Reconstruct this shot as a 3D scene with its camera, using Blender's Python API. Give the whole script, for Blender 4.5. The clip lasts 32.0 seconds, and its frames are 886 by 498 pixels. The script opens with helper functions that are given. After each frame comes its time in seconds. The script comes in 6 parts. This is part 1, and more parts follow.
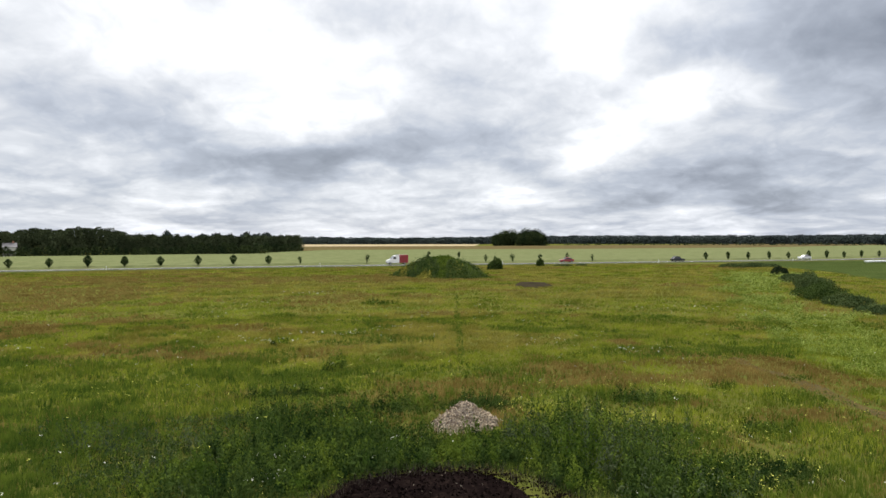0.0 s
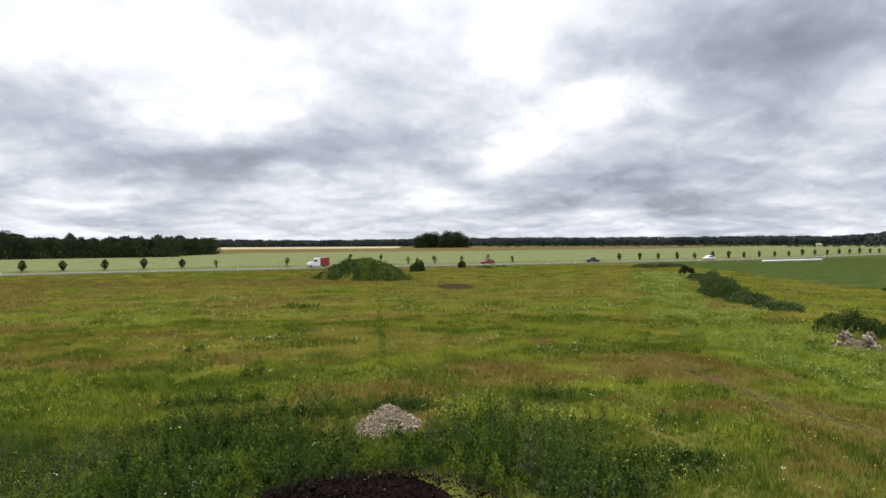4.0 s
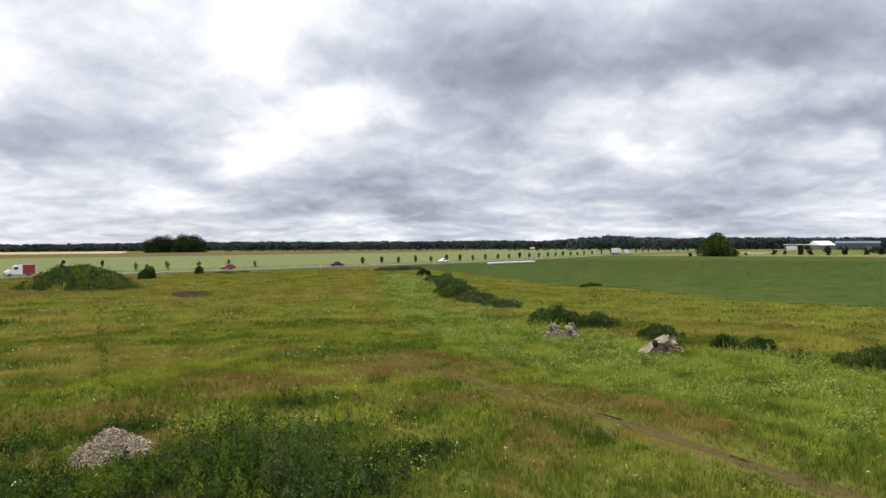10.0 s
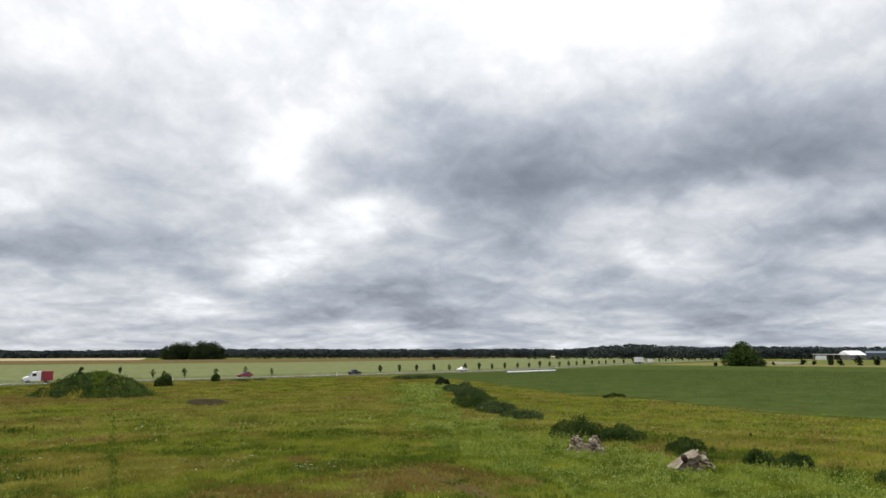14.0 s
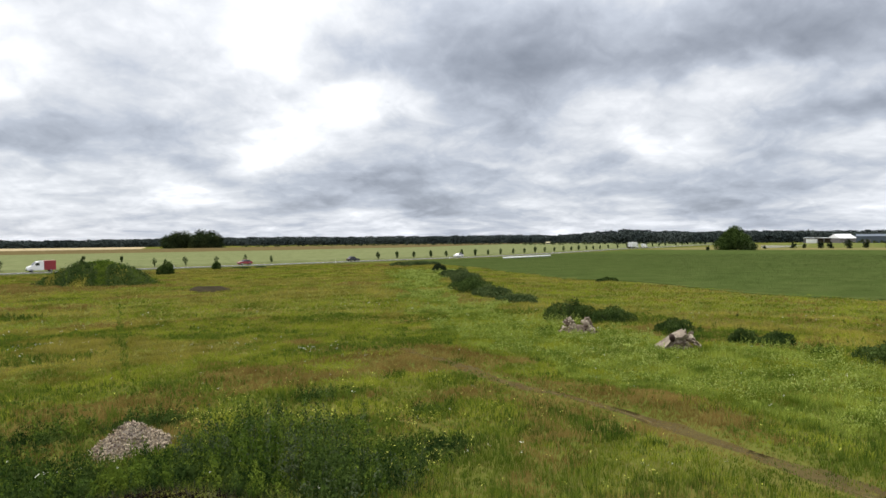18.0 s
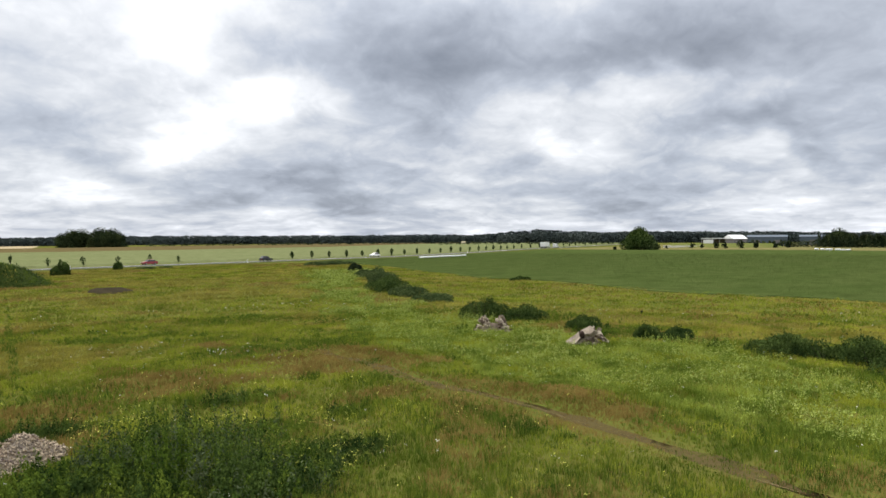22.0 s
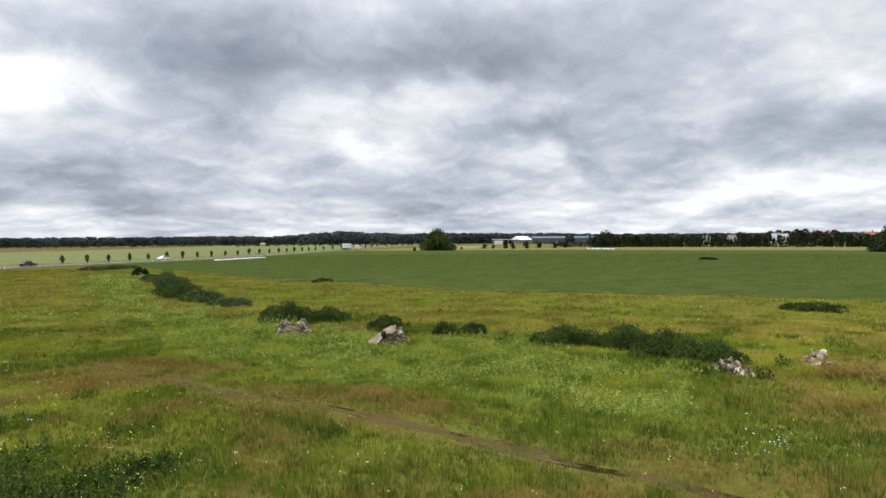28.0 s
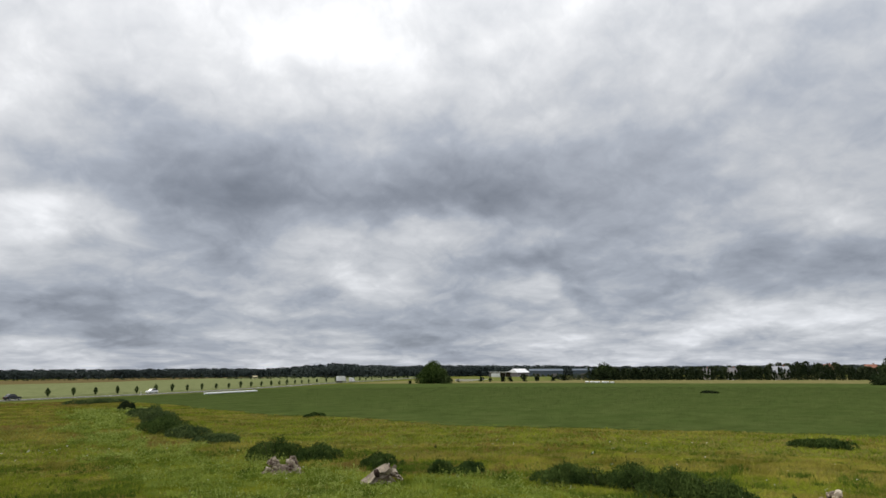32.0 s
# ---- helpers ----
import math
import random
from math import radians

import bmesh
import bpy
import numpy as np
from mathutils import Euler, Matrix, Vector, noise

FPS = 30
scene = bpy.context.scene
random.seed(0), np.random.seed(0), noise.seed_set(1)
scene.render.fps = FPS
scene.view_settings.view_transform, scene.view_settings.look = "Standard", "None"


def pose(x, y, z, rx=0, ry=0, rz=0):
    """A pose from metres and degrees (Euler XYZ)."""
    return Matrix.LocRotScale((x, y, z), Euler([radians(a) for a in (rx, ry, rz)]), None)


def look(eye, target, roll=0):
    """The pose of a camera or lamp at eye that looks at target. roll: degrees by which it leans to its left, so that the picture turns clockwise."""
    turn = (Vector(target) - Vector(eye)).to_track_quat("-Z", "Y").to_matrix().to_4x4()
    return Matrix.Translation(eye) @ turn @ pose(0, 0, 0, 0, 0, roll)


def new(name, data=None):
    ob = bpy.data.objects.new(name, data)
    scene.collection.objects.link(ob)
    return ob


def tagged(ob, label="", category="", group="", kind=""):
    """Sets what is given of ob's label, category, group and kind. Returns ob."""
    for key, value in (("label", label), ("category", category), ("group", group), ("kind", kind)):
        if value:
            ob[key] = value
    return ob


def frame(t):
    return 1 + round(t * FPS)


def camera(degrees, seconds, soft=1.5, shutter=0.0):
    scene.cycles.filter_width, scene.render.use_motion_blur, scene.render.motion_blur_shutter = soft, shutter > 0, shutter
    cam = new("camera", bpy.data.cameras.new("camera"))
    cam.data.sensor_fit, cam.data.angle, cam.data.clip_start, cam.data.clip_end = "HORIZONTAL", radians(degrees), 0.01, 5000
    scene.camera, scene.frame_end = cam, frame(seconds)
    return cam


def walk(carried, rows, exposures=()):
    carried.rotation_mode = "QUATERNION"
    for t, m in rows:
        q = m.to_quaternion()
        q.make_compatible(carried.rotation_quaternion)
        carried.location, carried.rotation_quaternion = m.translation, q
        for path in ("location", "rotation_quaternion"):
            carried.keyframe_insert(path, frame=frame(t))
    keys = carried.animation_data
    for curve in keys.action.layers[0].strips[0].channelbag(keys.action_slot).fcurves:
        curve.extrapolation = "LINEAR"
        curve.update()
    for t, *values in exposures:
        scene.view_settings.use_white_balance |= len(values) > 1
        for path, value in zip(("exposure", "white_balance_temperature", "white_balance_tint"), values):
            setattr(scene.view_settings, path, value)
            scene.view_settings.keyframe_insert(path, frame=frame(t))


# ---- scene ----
# ---- camera: one viewpoint on an upper floor, turning to the right ----
EYE = 7.5
cam = camera(68.3, 32.0, soft=1.55, shutter=0.2)
walk(cam, [
    (0.0, pose(0, 0, EYE, 89.11, 0.13, -1.86)),
    (0.5, pose(0, 0, EYE, 89.24, 0.09, -1.97)),
    (1.0, pose(0, 0, EYE, 89.26, 0.11, -2.25)),
    (1.5, pose(0, 0, EYE, 89.25, 0.03, -2.23)),
    (2.0, pose(0, 0, EYE, 89.62, 0.34, -1.70)),
    (2.1, pose(0, 0, EYE, 89.63, 0.41, -1.90)),
    (2.2, pose(0, 0, EYE, 89.64, 0.48, -2.40)),
    (2.3, pose(0, 0, EYE, 89.65, 0.55, -3.60)),
    (2.4, pose(0, 0, EYE, 89.66, 0.62, -5.00)),
    (2.5, pose(0, 0, EYE, 89.67, 0.69, -6.40)),
    (2.6, pose(0, 0, EYE, 89.67, 0.60, -7.30)),
    (2.8, pose(0, 0, EYE, 89.66, 0.41, -8.40)),
    (3.0, pose(0, 0, EYE, 89.66, 0.23, -8.62)),
    (3.5, pose(0, 0, EYE, 89.39, 0.31, -8.76)),
    (5.5, pose(0, 0, EYE, 89.20, 0.27, -8.24)),
    (6.0, pose(0, 0, EYE, 89.11, 0.06, -9.92)),
    (6.1, pose(0, 0, EYE, 89.12, 0.09, -13.50)),
    (6.2, pose(0, 0, EYE, 89.13, 0.13, -16.60)),
    (6.3, pose(0, 0, EYE, 89.14, 0.16, -18.40)),
    (6.4, pose(0, 0, EYE, 89.15, 0.20, -18.50)),
    (6.5, pose(0, 0, EYE, 89.16, 0.23, -17.44)),
    (7.0, pose(0, 0, EYE, 88.99, 0.19, -17.11)),
    (7.5, pose(0, 0, EYE, 89.11, 0.11, -16.88)),
    (8.0, pose(0, 0, EYE, 89.02, 0.06, -16.95)),
    (8.5, pose(0, 0, EYE, 89.09, 0.04, -16.99)),
    (9.0, pose(0, 0, EYE, 89.48, 0.04, -17.34)),
    (9.5, pose(0, 0, EYE, 89.31, 0.12, -17.20)),
    (9.6, pose(0, 0, EYE, 89.36, 0.15, -18.00)),
    (9.7, pose(0, 0, EYE, 89.40, 0.18, -20.40)),
    (9.8, pose(0, 0, EYE, 89.45, 0.21, -25.60)),
    (9.9, pose(0, 0, EYE, 89.50, 0.24, -28.80)),
    (10.0, pose(0, 0, EYE, 89.54, 0.27, -30.81)),
    (10.1, pose(0, 0, EYE, 89.51, 0.24, -30.90)),
    (10.5, pose(0, 0, EYE, 89.39, 0.12, -29.24)),
    (11.0, pose(0, 0, EYE, 89.24, 0.15, -28.58)),
    (11.5, pose(0, 0, EYE, 89.22, -0.01, -28.46)),
    (12.0, pose(0, 0, EYE, 89.06, 0.34, -28.82)),
    (12.5, pose(0, 0, EYE, 89.04, 0.16, -28.70)),
    (12.8, pose(0, 0, EYE, 89.00, 0.29, -28.71)),
    (12.9, pose(0, 0, EYE, 90.60, 0.33, -28.72)),
    (13.0, pose(0, 0, EYE, 93.12, 0.37, -28.73)),
    (13.1, pose(0, 0, EYE, 95.50, 0.29, -28.84)),
    (13.2, pose(0, 0, EYE, 97.00, 0.20, -28.95)),
    (13.3, pose(0, 0, EYE, 98.30, 0.12, -29.06)),
    (13.5, pose(0, 0, EYE, 98.88, -0.04, -29.28)),
    (15.5, pose(0, 0, EYE, 99.27, 0.32, -28.72)),
    (15.7, pose(0, 0, EYE, 99.20, 0.44, -28.91)),
    (15.9, pose(0, 0, EYE, 97.90, 0.55, -29.10)),
    (16.0, pose(0, 0, EYE, 93.76, 0.60, -29.19)),
    (16.1, pose(0, 0, EYE, 90.40, 0.56, -29.14)),
    (16.3, pose(0, 0, EYE, 88.60, 0.47, -29.03)),
    (16.5, pose(0, 0, EYE, 88.79, 0.37, -28.92)),
    (17.0, pose(0, 0, EYE, 89.05, 0.43, -29.05)),
    (17.5, pose(0, 0, EYE, 89.04, 0.58, -28.85)),
    (18.0, pose(0, 0, EYE, 89.08, 0.50, -29.48)),
    (18.5, pose(0, 0, EYE, 89.16, 0.65, -29.22)),
    (18.8, pose(0, 0, EYE, 88.46, 0.72, -29.70)),
    (18.9, pose(0, 0, EYE, 88.23, 0.75, -31.20)),
    (19.0, pose(0, 0, EYE, 88.00, 0.78, -33.67)),
    (19.2, pose(0, 0, EYE, 88.24, 0.88, -37.50)),
    (19.3, pose(0, 0, EYE, 88.36, 0.94, -38.30)),
    (19.5, pose(0, 0, EYE, 88.61, 1.04, -38.18)),
    (20.0, pose(0, 0, EYE, 88.92, 0.64, -37.22)),
    (20.5, pose(0, 0, EYE, 88.79, 0.57, -37.33)),
    (21.0, pose(0, 0, EYE, 89.02, 0.58, -36.92)),
    (21.5, pose(0, 0, EYE, 89.15, 0.38, -36.53)),
    (22.0, pose(0, 0, EYE, 88.99, 0.33, -36.81)),
    (22.1, pose(0, 0, EYE, 88.94, 0.41, -38.70)),
    (22.2, pose(0, 0, EYE, 88.88, 0.49, -41.30)),
    (22.3, pose(0, 0, EYE, 88.83, 0.56, -43.50)),
    (22.4, pose(0, 0, EYE, 88.78, 0.64, -44.20)),
    (22.5, pose(0, 0, EYE, 88.72, 0.72, -43.31)),
    (23.0, pose(0, 0, EYE, 89.11, 0.17, -42.00)),
    (23.5, pose(0, 0, EYE, 88.84, 0.40, -41.94)),
    (24.0, pose(0, 0, EYE, 88.69, 0.68, -42.06)),
    (24.5, pose(0, 0, EYE, 88.62, 0.39, -41.98)),
    (25.0, pose(0, 0, EYE, 89.12, 0.15, -42.21)),
    (25.5, pose(0, 0, EYE, 88.84, 0.47, -42.44)),
    (25.8, pose(0, 0, EYE, 88.75, 0.45, -44.40)),
    (25.9, pose(0, 0, EYE, 88.72, 0.44, -48.00)),
    (26.0, pose(0, 0, EYE, 88.69, 0.44, -52.13)),
    (26.1, pose(0, 0, EYE, 88.77, 0.44, -54.20)),
    (26.2, pose(0, 0, EYE, 88.84, 0.45, -53.70)),
    (26.5, pose(0, 0, EYE, 89.07, 0.48, -53.35)),
    (28.5, pose(0, 0, EYE, 89.00, 0.38, -54.21)),
    (29.0, pose(0, 0, EYE, 89.02, 0.29, -54.17)),
    (29.5, pose(0, 0, EYE, 88.73, 0.52, -53.91)),
    (30.0, pose(0, 0, EYE, 90.25, 0.25, -54.03)),
    (30.2, pose(0, 0, EYE, 95.40, 0.33, -54.10)),
    (30.4, pose(0, 0, EYE, 98.30, 0.42, -54.17)),
    (30.5, pose(0, 0, EYE, 99.56, 0.46, -54.21)),
    (31.0, pose(0, 0, EYE, 99.39, 0.34, -54.27)),
    (31.5, pose(0, 0, EYE, 100.05, 0.14, -54.36)),
    (32.0, pose(0, 0, EYE, 100.51, 0.38, -54.39)),
], exposures=[(0.0, 0.0), (13.3, 0.0), (14.2, -0.4), (15.5, -0.7), (16.1, -0.65), (16.35, -0.25), (16.6, 0.0), (30.2, 0.0), (30.6, -0.25), (31.0, -0.5), (32.0, -0.5)])

# ---- world: broken overcast over a clear sky, and a veiled sun high ahead ----
SUN_AZ, SUN_EL = 8.0, 48.0      # degrees left of ahead, degrees up
world = bpy.data.worlds.new("sky")
scene.world = world
world.use_nodes = True


class Net:
    """Short ways to add and join shader nodes."""

    def __init__(self, tree):
        self.t = tree
        tree.nodes.clear()

    def add(self, kind):
        return self.t.nodes.new(kind)

    def put(self, socket, v):
        if isinstance(v, bpy.types.NodeSocket):
            self.t.links.new(v, socket)
        else:
            socket.default_value = v

    def math(self, op, a, b=0.0, c=0.0, clamp=False):
        n = self.add("ShaderNodeMath")
        n.operation, n.use_clamp = op, clamp
        for s, v in zip(n.inputs, (a, b, c)):
            self.put(s, v)
        return n.outputs[0]

    def vec(self, op, a, b=(0, 0, 0), c=(0, 0, 0)):
        n = self.add("ShaderNodeVectorMath")
        n.operation = op
        for s, v in zip(n.inputs, (a, b, c)):
            self.put(s, v)
        return n.outputs[1] if op in ("DOT_PRODUCT", "LENGTH") else n.outputs[0]

    def noise(self, vector, scale, detail=4.0, rough=0.55, distort=0.0, color=False):
        n = self.add("ShaderNodeTexNoise")
        self.put(n.inputs["Vector"], vector)
        for k, v in (("Scale", scale), ("Detail", detail), ("Roughness", rough), ("Distortion", distort)):
            n.inputs[k].default_value = v
        return n.outputs["Color" if color else "Fac"]

    def ramp(self, fac, stops, smooth=False):
        n = self.add("ShaderNodeValToRGB")
        n.color_ramp.interpolation = "EASE" if smooth else "LINEAR"
        el = n.color_ramp.elements
        while len(el) < len(stops):
            el.new(0.5)
        for e, (p, c) in zip(el, stops):
            e.position, e.color = p, (*c, 1)
        self.put(n.inputs[0], fac)
        return n.outputs[0]

    def mix(self, fac, a, b, blend="MIX"):
        n = self.add("ShaderNodeMix")
        n.data_type, n.blend_type = "RGBA", blend
        self.put(n.inputs[0], fac)
        for s, v in ((n.inputs[6], a), (n.inputs[7], b)):
            self.put(s, v if isinstance(v, bpy.types.NodeSocket) else (*v, 1))
        return n.outputs[2]


# masses of cloud and gaps: (degrees left, degrees up, half width, half height, lighter or darker)
GAPS_AHEAD = [
    (13.4, 13.8, 8.4, 4.4, +0.18),
    (19.7, 15.9, 4.9, 2.5, +0.05),
    (-13.7, 17.2, 4.2, 3.9, +0.17),
    (-14.6, 8.9, 3.5, 2.2, +0.11),
    (-6.8, 4.6, 3.0, 1.5, +0.06),
    (-21.4, 11.5, 3.9, 2.2, +0.07),
    (3.8, 13.7, 3.0, 2.5, +0.07),
    (-21.8, 11.2, 5.9, 1.9, +0.13),
    (-14.3, 9.6, 2.0, 1.7, +0.10),
    (-7.5, 4.3, 4.9, 1.2, +0.05),
]
MASSES_AHEAD = [
    (2.3, 17.3, 4.2, 2.7, -0.11),
    (-2.9, 13.1, 4.4, 2.0, -0.05),
    (21.9, 10.5, 5.9, 2.5, -0.15),
    (13.9, 6.9, 5.9, 2.0, -0.23),
    (4.7, 6.8, 6.4, 2.2, -0.19),
    (-6.8, 8.2, 4.4, 2.0, -0.14),
    (-28.3, 16.5, 8.9, 3.5, -0.14),
    (-34.6, 12.0, 7.4, 3.9, -0.15),
    (-22.8, 4.4, 8.9, 2.2, -0.10),
    (-25.7, 4.5, 6.9, 1.2, -0.08),
    (-12.9, 12.3, 4.4, 1.2, -0.05),
]
GAPS_RIGHT = [
    (-77.0, 2.8, 11.0, 1.4, +0.13),
    (-81.0, 4.4, 8.0, 1.1, +0.09),
    (-27.0, 13.5, 5.5, 3.0, +0.06),
    (-49.4, 12.2, 4.9, 2.7, +0.05),
    (-45.0, 8.7, 2.0, 1.2, +0.09),
    (-52.6, 12.0, 4.4, 2.2, +0.09),
    (-62.9, 12.4, 7.4, 3.0, +0.04),
    (-47.5, 8.3, 2.0, 1.0, +0.07),
    (-68.5, 1.8, 4.4, 0.7, +0.06),
    (-64.1, 6.1, 5.9, 1.1, +0.04),
    (-44.3, 27.4, 8.4, 4.4, +0.16),
    (-22.7, 21.5, 5.4, 5.4, +0.07),
    (-63.7, 28.6, 3.0, 3.0, +0.05),
    (-80.3, 15.1, 3.9, 1.5, +0.06),
    (-57.6, 12.5, 2.5, 1.2, +0.08),
    (-71.6, 2.0, 3.9, 0.7, +0.06),
    (-78.0, 2.3, 6.9, 0.7, +0.04),
    (-48.1, 8.1, 2.5, 1.0, +0.06),
    (-28.7, 12.0, 5.9, 2.0, +0.06),
    (-29.5, 13.5, 8.4, 5.4, +0.09),
    (-83.9, 3.1, 6.9, 1.8, +0.07),
]
MASSES_RIGHT = [
    (-38.0, 16.5, 12.8, 3.9, -0.10),
    (-45.0, 13.9, 7.4, 2.0, -0.05),
    (-33.1, 10.7, 4.4, 2.7, -0.07),
    (-56.7, 15.2, 8.9, 3.5, -0.07),
    (-59.7, 7.5, 5.4, 1.2, -0.06),
    (-47.6, 5.5, 6.9, 1.5, -0.05),
    (-49.9, 15.3, 7.9, 2.0, -0.04),
    (-62.1, 7.8, 6.4, 1.0, -0.06),
    (-68.5, 8.5, 4.4, 2.0, -0.07),
    (-53.5, 4.6, 5.9, 1.2, -0.07),
    (-55.2, 16.5, 12.8, 3.5, -0.12),
    (-36.6, 11.2, 4.9, 3.9, -0.05),
    (-67.3, 7.3, 8.4, 0.9, -0.04),
    (-84.5, 8.5, 7.9, 1.7, -0.15),
    (-85.5, 19.0, 7.4, 4.4, -0.10),
    (-88.0, 24.9, 7.4, 1.5, -0.11),
    (-27.6, 3.5, 12.3, 1.7, -0.09),
    (-50.1, 3.7, 9.9, 1.1, -0.05),
    (-58.6, 12.5, 9.9, 6.4, -0.07),
    (-71.8, 14.4, 9.9, 4.4, -0.07),
    (-32.0, 14.4, 8.9, 5.9, -0.08),
]


def build_sky():
    k = Net(world.node_tree)
    way = k.add("ShaderNodeTexCoord").outputs["Generated"]
    xyz = k.add("ShaderNodeSeparateXYZ")
    k.put(xyz.inputs[0], way)
    x, y, z = xyz.outputs
    up = k.math("MAXIMUM", z, 0.0)
    flat = k.math("DIVIDE", 1.0, k.math("ADD", up, 0.14))
    plane = k.add("ShaderNodeCombineXYZ")
    k.put(plane.inputs[0], k.math("MULTIPLY", x, flat))
    k.put(plane.inputs[1], k.math("MULTIPLY", y, flat))
    plane = plane.outputs[0]
    az = k.math("MULTIPLY", k.math("ARCTAN2", k.math("MULTIPLY", x, -1.0), y), 180 / math.pi)
    el = k.math("MULTIPLY", k.math("ARCSINE", z), 180 / math.pi)
    pos = k.add("ShaderNodeCombineXYZ")
    k.put(pos.inputs[0], az)
    k.put(pos.inputs[1], el)
    wobble = k.vec("SUBTRACT", k.noise(k.vec("MULTIPLY", way, (1.0, 1.0, 1.5)), 4.6, 5.0, 0.48, color=True), (0.5, 0.5, 0.5))
    pos = k.vec("MULTIPLY_ADD", wobble, (15.0, 13.0, 0.0), pos.outputs[0])
    total = None
    for a, e, ra, re, s in GAPS_AHEAD + MASSES_AHEAD + GAPS_RIGHT + MASSES_RIGHT:
        d = k.vec("MULTIPLY_ADD", pos, (0.9 / ra, 0.9 / re, 0), (-0.9 * a / ra, -0.9 * e / re, 0))
        q = k.vec("DOT_PRODUCT", d, d)
        g = k.math("MULTIPLY", k.math("EXPONENT", k.math("MULTIPLY", k.math("POWER", q, 1.35), -1.0)), s)
        total = g if total is None else k.math("ADD", total, g)
    # cumulus lying in ranks one behind the other, smaller towards the horizon
    around = k.vec("NORMALIZE", k.vec("MULTIPLY", way, (1.0, 1.0, 0.0)))
    rank = k.math("MULTIPLY_ADD", k.math("LOGARITHM", k.math("ADD", up, 0.055), math.e), 3.0, k.math("MULTIPLY", up, 7.0))
    spread = k.add("ShaderNodeCombineXYZ")
    k.put(spread.inputs[2], rank)
    spread = k.vec("MULTIPLY_ADD", around, (10.5, 10.5, 0.0), spread.outputs[0])
    bent = k.vec("SUBTRACT", k.noise(spread, 0.8, 4.0, 0.5, color=True), (0.5, 0.5, 0.5))
    spread = k.vec("MULTIPLY_ADD", bent, (1.3, 1.3, 0.6), spread)

    def lumps(lift):
        """Rounded heads that crowd together, large ones carrying small ones."""
        n = k.add("ShaderNodeTexVoronoi")
        n.feature, n.normalize = "SMOOTH_F1", True
        k.put(n.inputs["Vector"], k.vec("ADD", spread, (0.0, 0.0, lift)))
        for key, value in (("Scale", 0.62), ("Detail", 4.0), ("Roughness", 0.55), ("Lacunarity", 2.2), ("Smoothness", 0.85)):
            n.inputs[key].default_value = value
        return n.outputs["Distance"]

    heads = lumps(0.0)
    crest = k.math("SUBTRACT", lumps(0.28), heads)
    grain = k.math("SUBTRACT", k.noise(spread, 0.9, 6.0, 0.5), 0.5)
    depth = k.math("EXPONENT", k.math("MULTIPLY", up, -6.0))
    shred = k.math("SUBTRACT", k.noise(k.vec("MULTIPLY", way, (1.0, 1.0, 1.5)), 9.0, 7.0, 0.55), 0.5)
    puff = k.math("SUBTRACT", k.noise(k.vec("MULTIPLY", way, (1.0, 1.0, 1.6)), 5.0, 4.0, 0.48), 0.5)
    low = k.math("MULTIPLY", k.math("EXPONENT", k.math("MULTIPLY", up, -12.0)), 0.05)
    # more light towards the veiled sun
    s = Vector((-math.sin(radians(SUN_AZ)) * math.cos(radians(SUN_EL)), math.cos(radians(SUN_AZ)) * math.cos(radians(SUN_EL)), math.sin(radians(SUN_EL))))
    near = k.math("MAXIMUM", k.vec("DOT_PRODUCT", way, tuple(s)), 0.0)
    veil = k.math("MULTIPLY", k.math("POWER", near, 5.0), 0.08)
    v = k.math("ADD", k.math("ADD", total, 0.785), k.math("MULTIPLY", grain, k.math("MULTIPLY_ADD", depth, 0.32, 0.06)))
    v = k.math("ADD", v, k.math("MULTIPLY", k.math("SUBTRACT", 0.33, heads), k.math("MULTIPLY_ADD", depth, 0.40, 0.24)))
    v = k.math("ADD", v, k.math("MULTIPLY", crest, k.math("MULTIPLY_ADD", depth, 0.85, 0.28)))
    v = k.math("ADD", v, k.math("MULTIPLY", shred, 0.12))
    v = k.math("ADD", v, k.math("MULTIPLY", puff, 0.30))
    high = k.math("MULTIPLY", k.math("SUBTRACT", 1.0, k.math("EXPONENT", k.math("MULTIPLY", k.math("MULTIPLY", up, up), -9.0))), 0.09)
    v = k.math("ADD", k.math("ADD", v, high), k.math("ADD", low, veil))
    cloud = k.ramp(k.math("MULTIPLY", v, 0.7), [(0.196, (0.145, 0.158, 0.188)), (0.315, (0.238, 0.262, 0.310)), (0.42, (0.360, 0.391, 0.452)), (0.525, (0.532, 0.57, 0.64)),
                       (0.60, (0.72, 0.74, 0.775)), (0.68, (0.93, 0.94, 0.96)), (0.82, (1.4, 1.4, 1.41))])
    cloud = k.mix(k.math("MULTIPLY", depth, 0.55), cloud, k.mix(1.0, cloud, (0.92, 0.98, 1.09), "MULTIPLY"))
    # an overcast sky is brightest overhead
    cloud = k.mix(1.0, cloud, k.ramp(k.math("MULTIPLY", up, up), [(0.0, (0.36, 0.36, 0.36)), (1.0, (1.0, 1.0, 1.0))]), "MULTIPLY")
    sky = k.add("ShaderNodeTexSky")
    sky.sky_type, sky.sun_disc = "NISHITA", False
    sky.sun_elevation, sky.sun_rotation = radians(SUN_EL), radians(-SUN_AZ)
    clear = k.add("ShaderNodeBackground")
    k.put(clear.inputs[0], sky.outputs[0])
    clear.inputs[1].default_value = 0.10
    deck = k.add("ShaderNodeBackground")
    k.put(deck.inputs[0], cloud)
    deck.inputs[1].default_value = 1 / 0.36
    both = k.add("ShaderNodeMixShader")
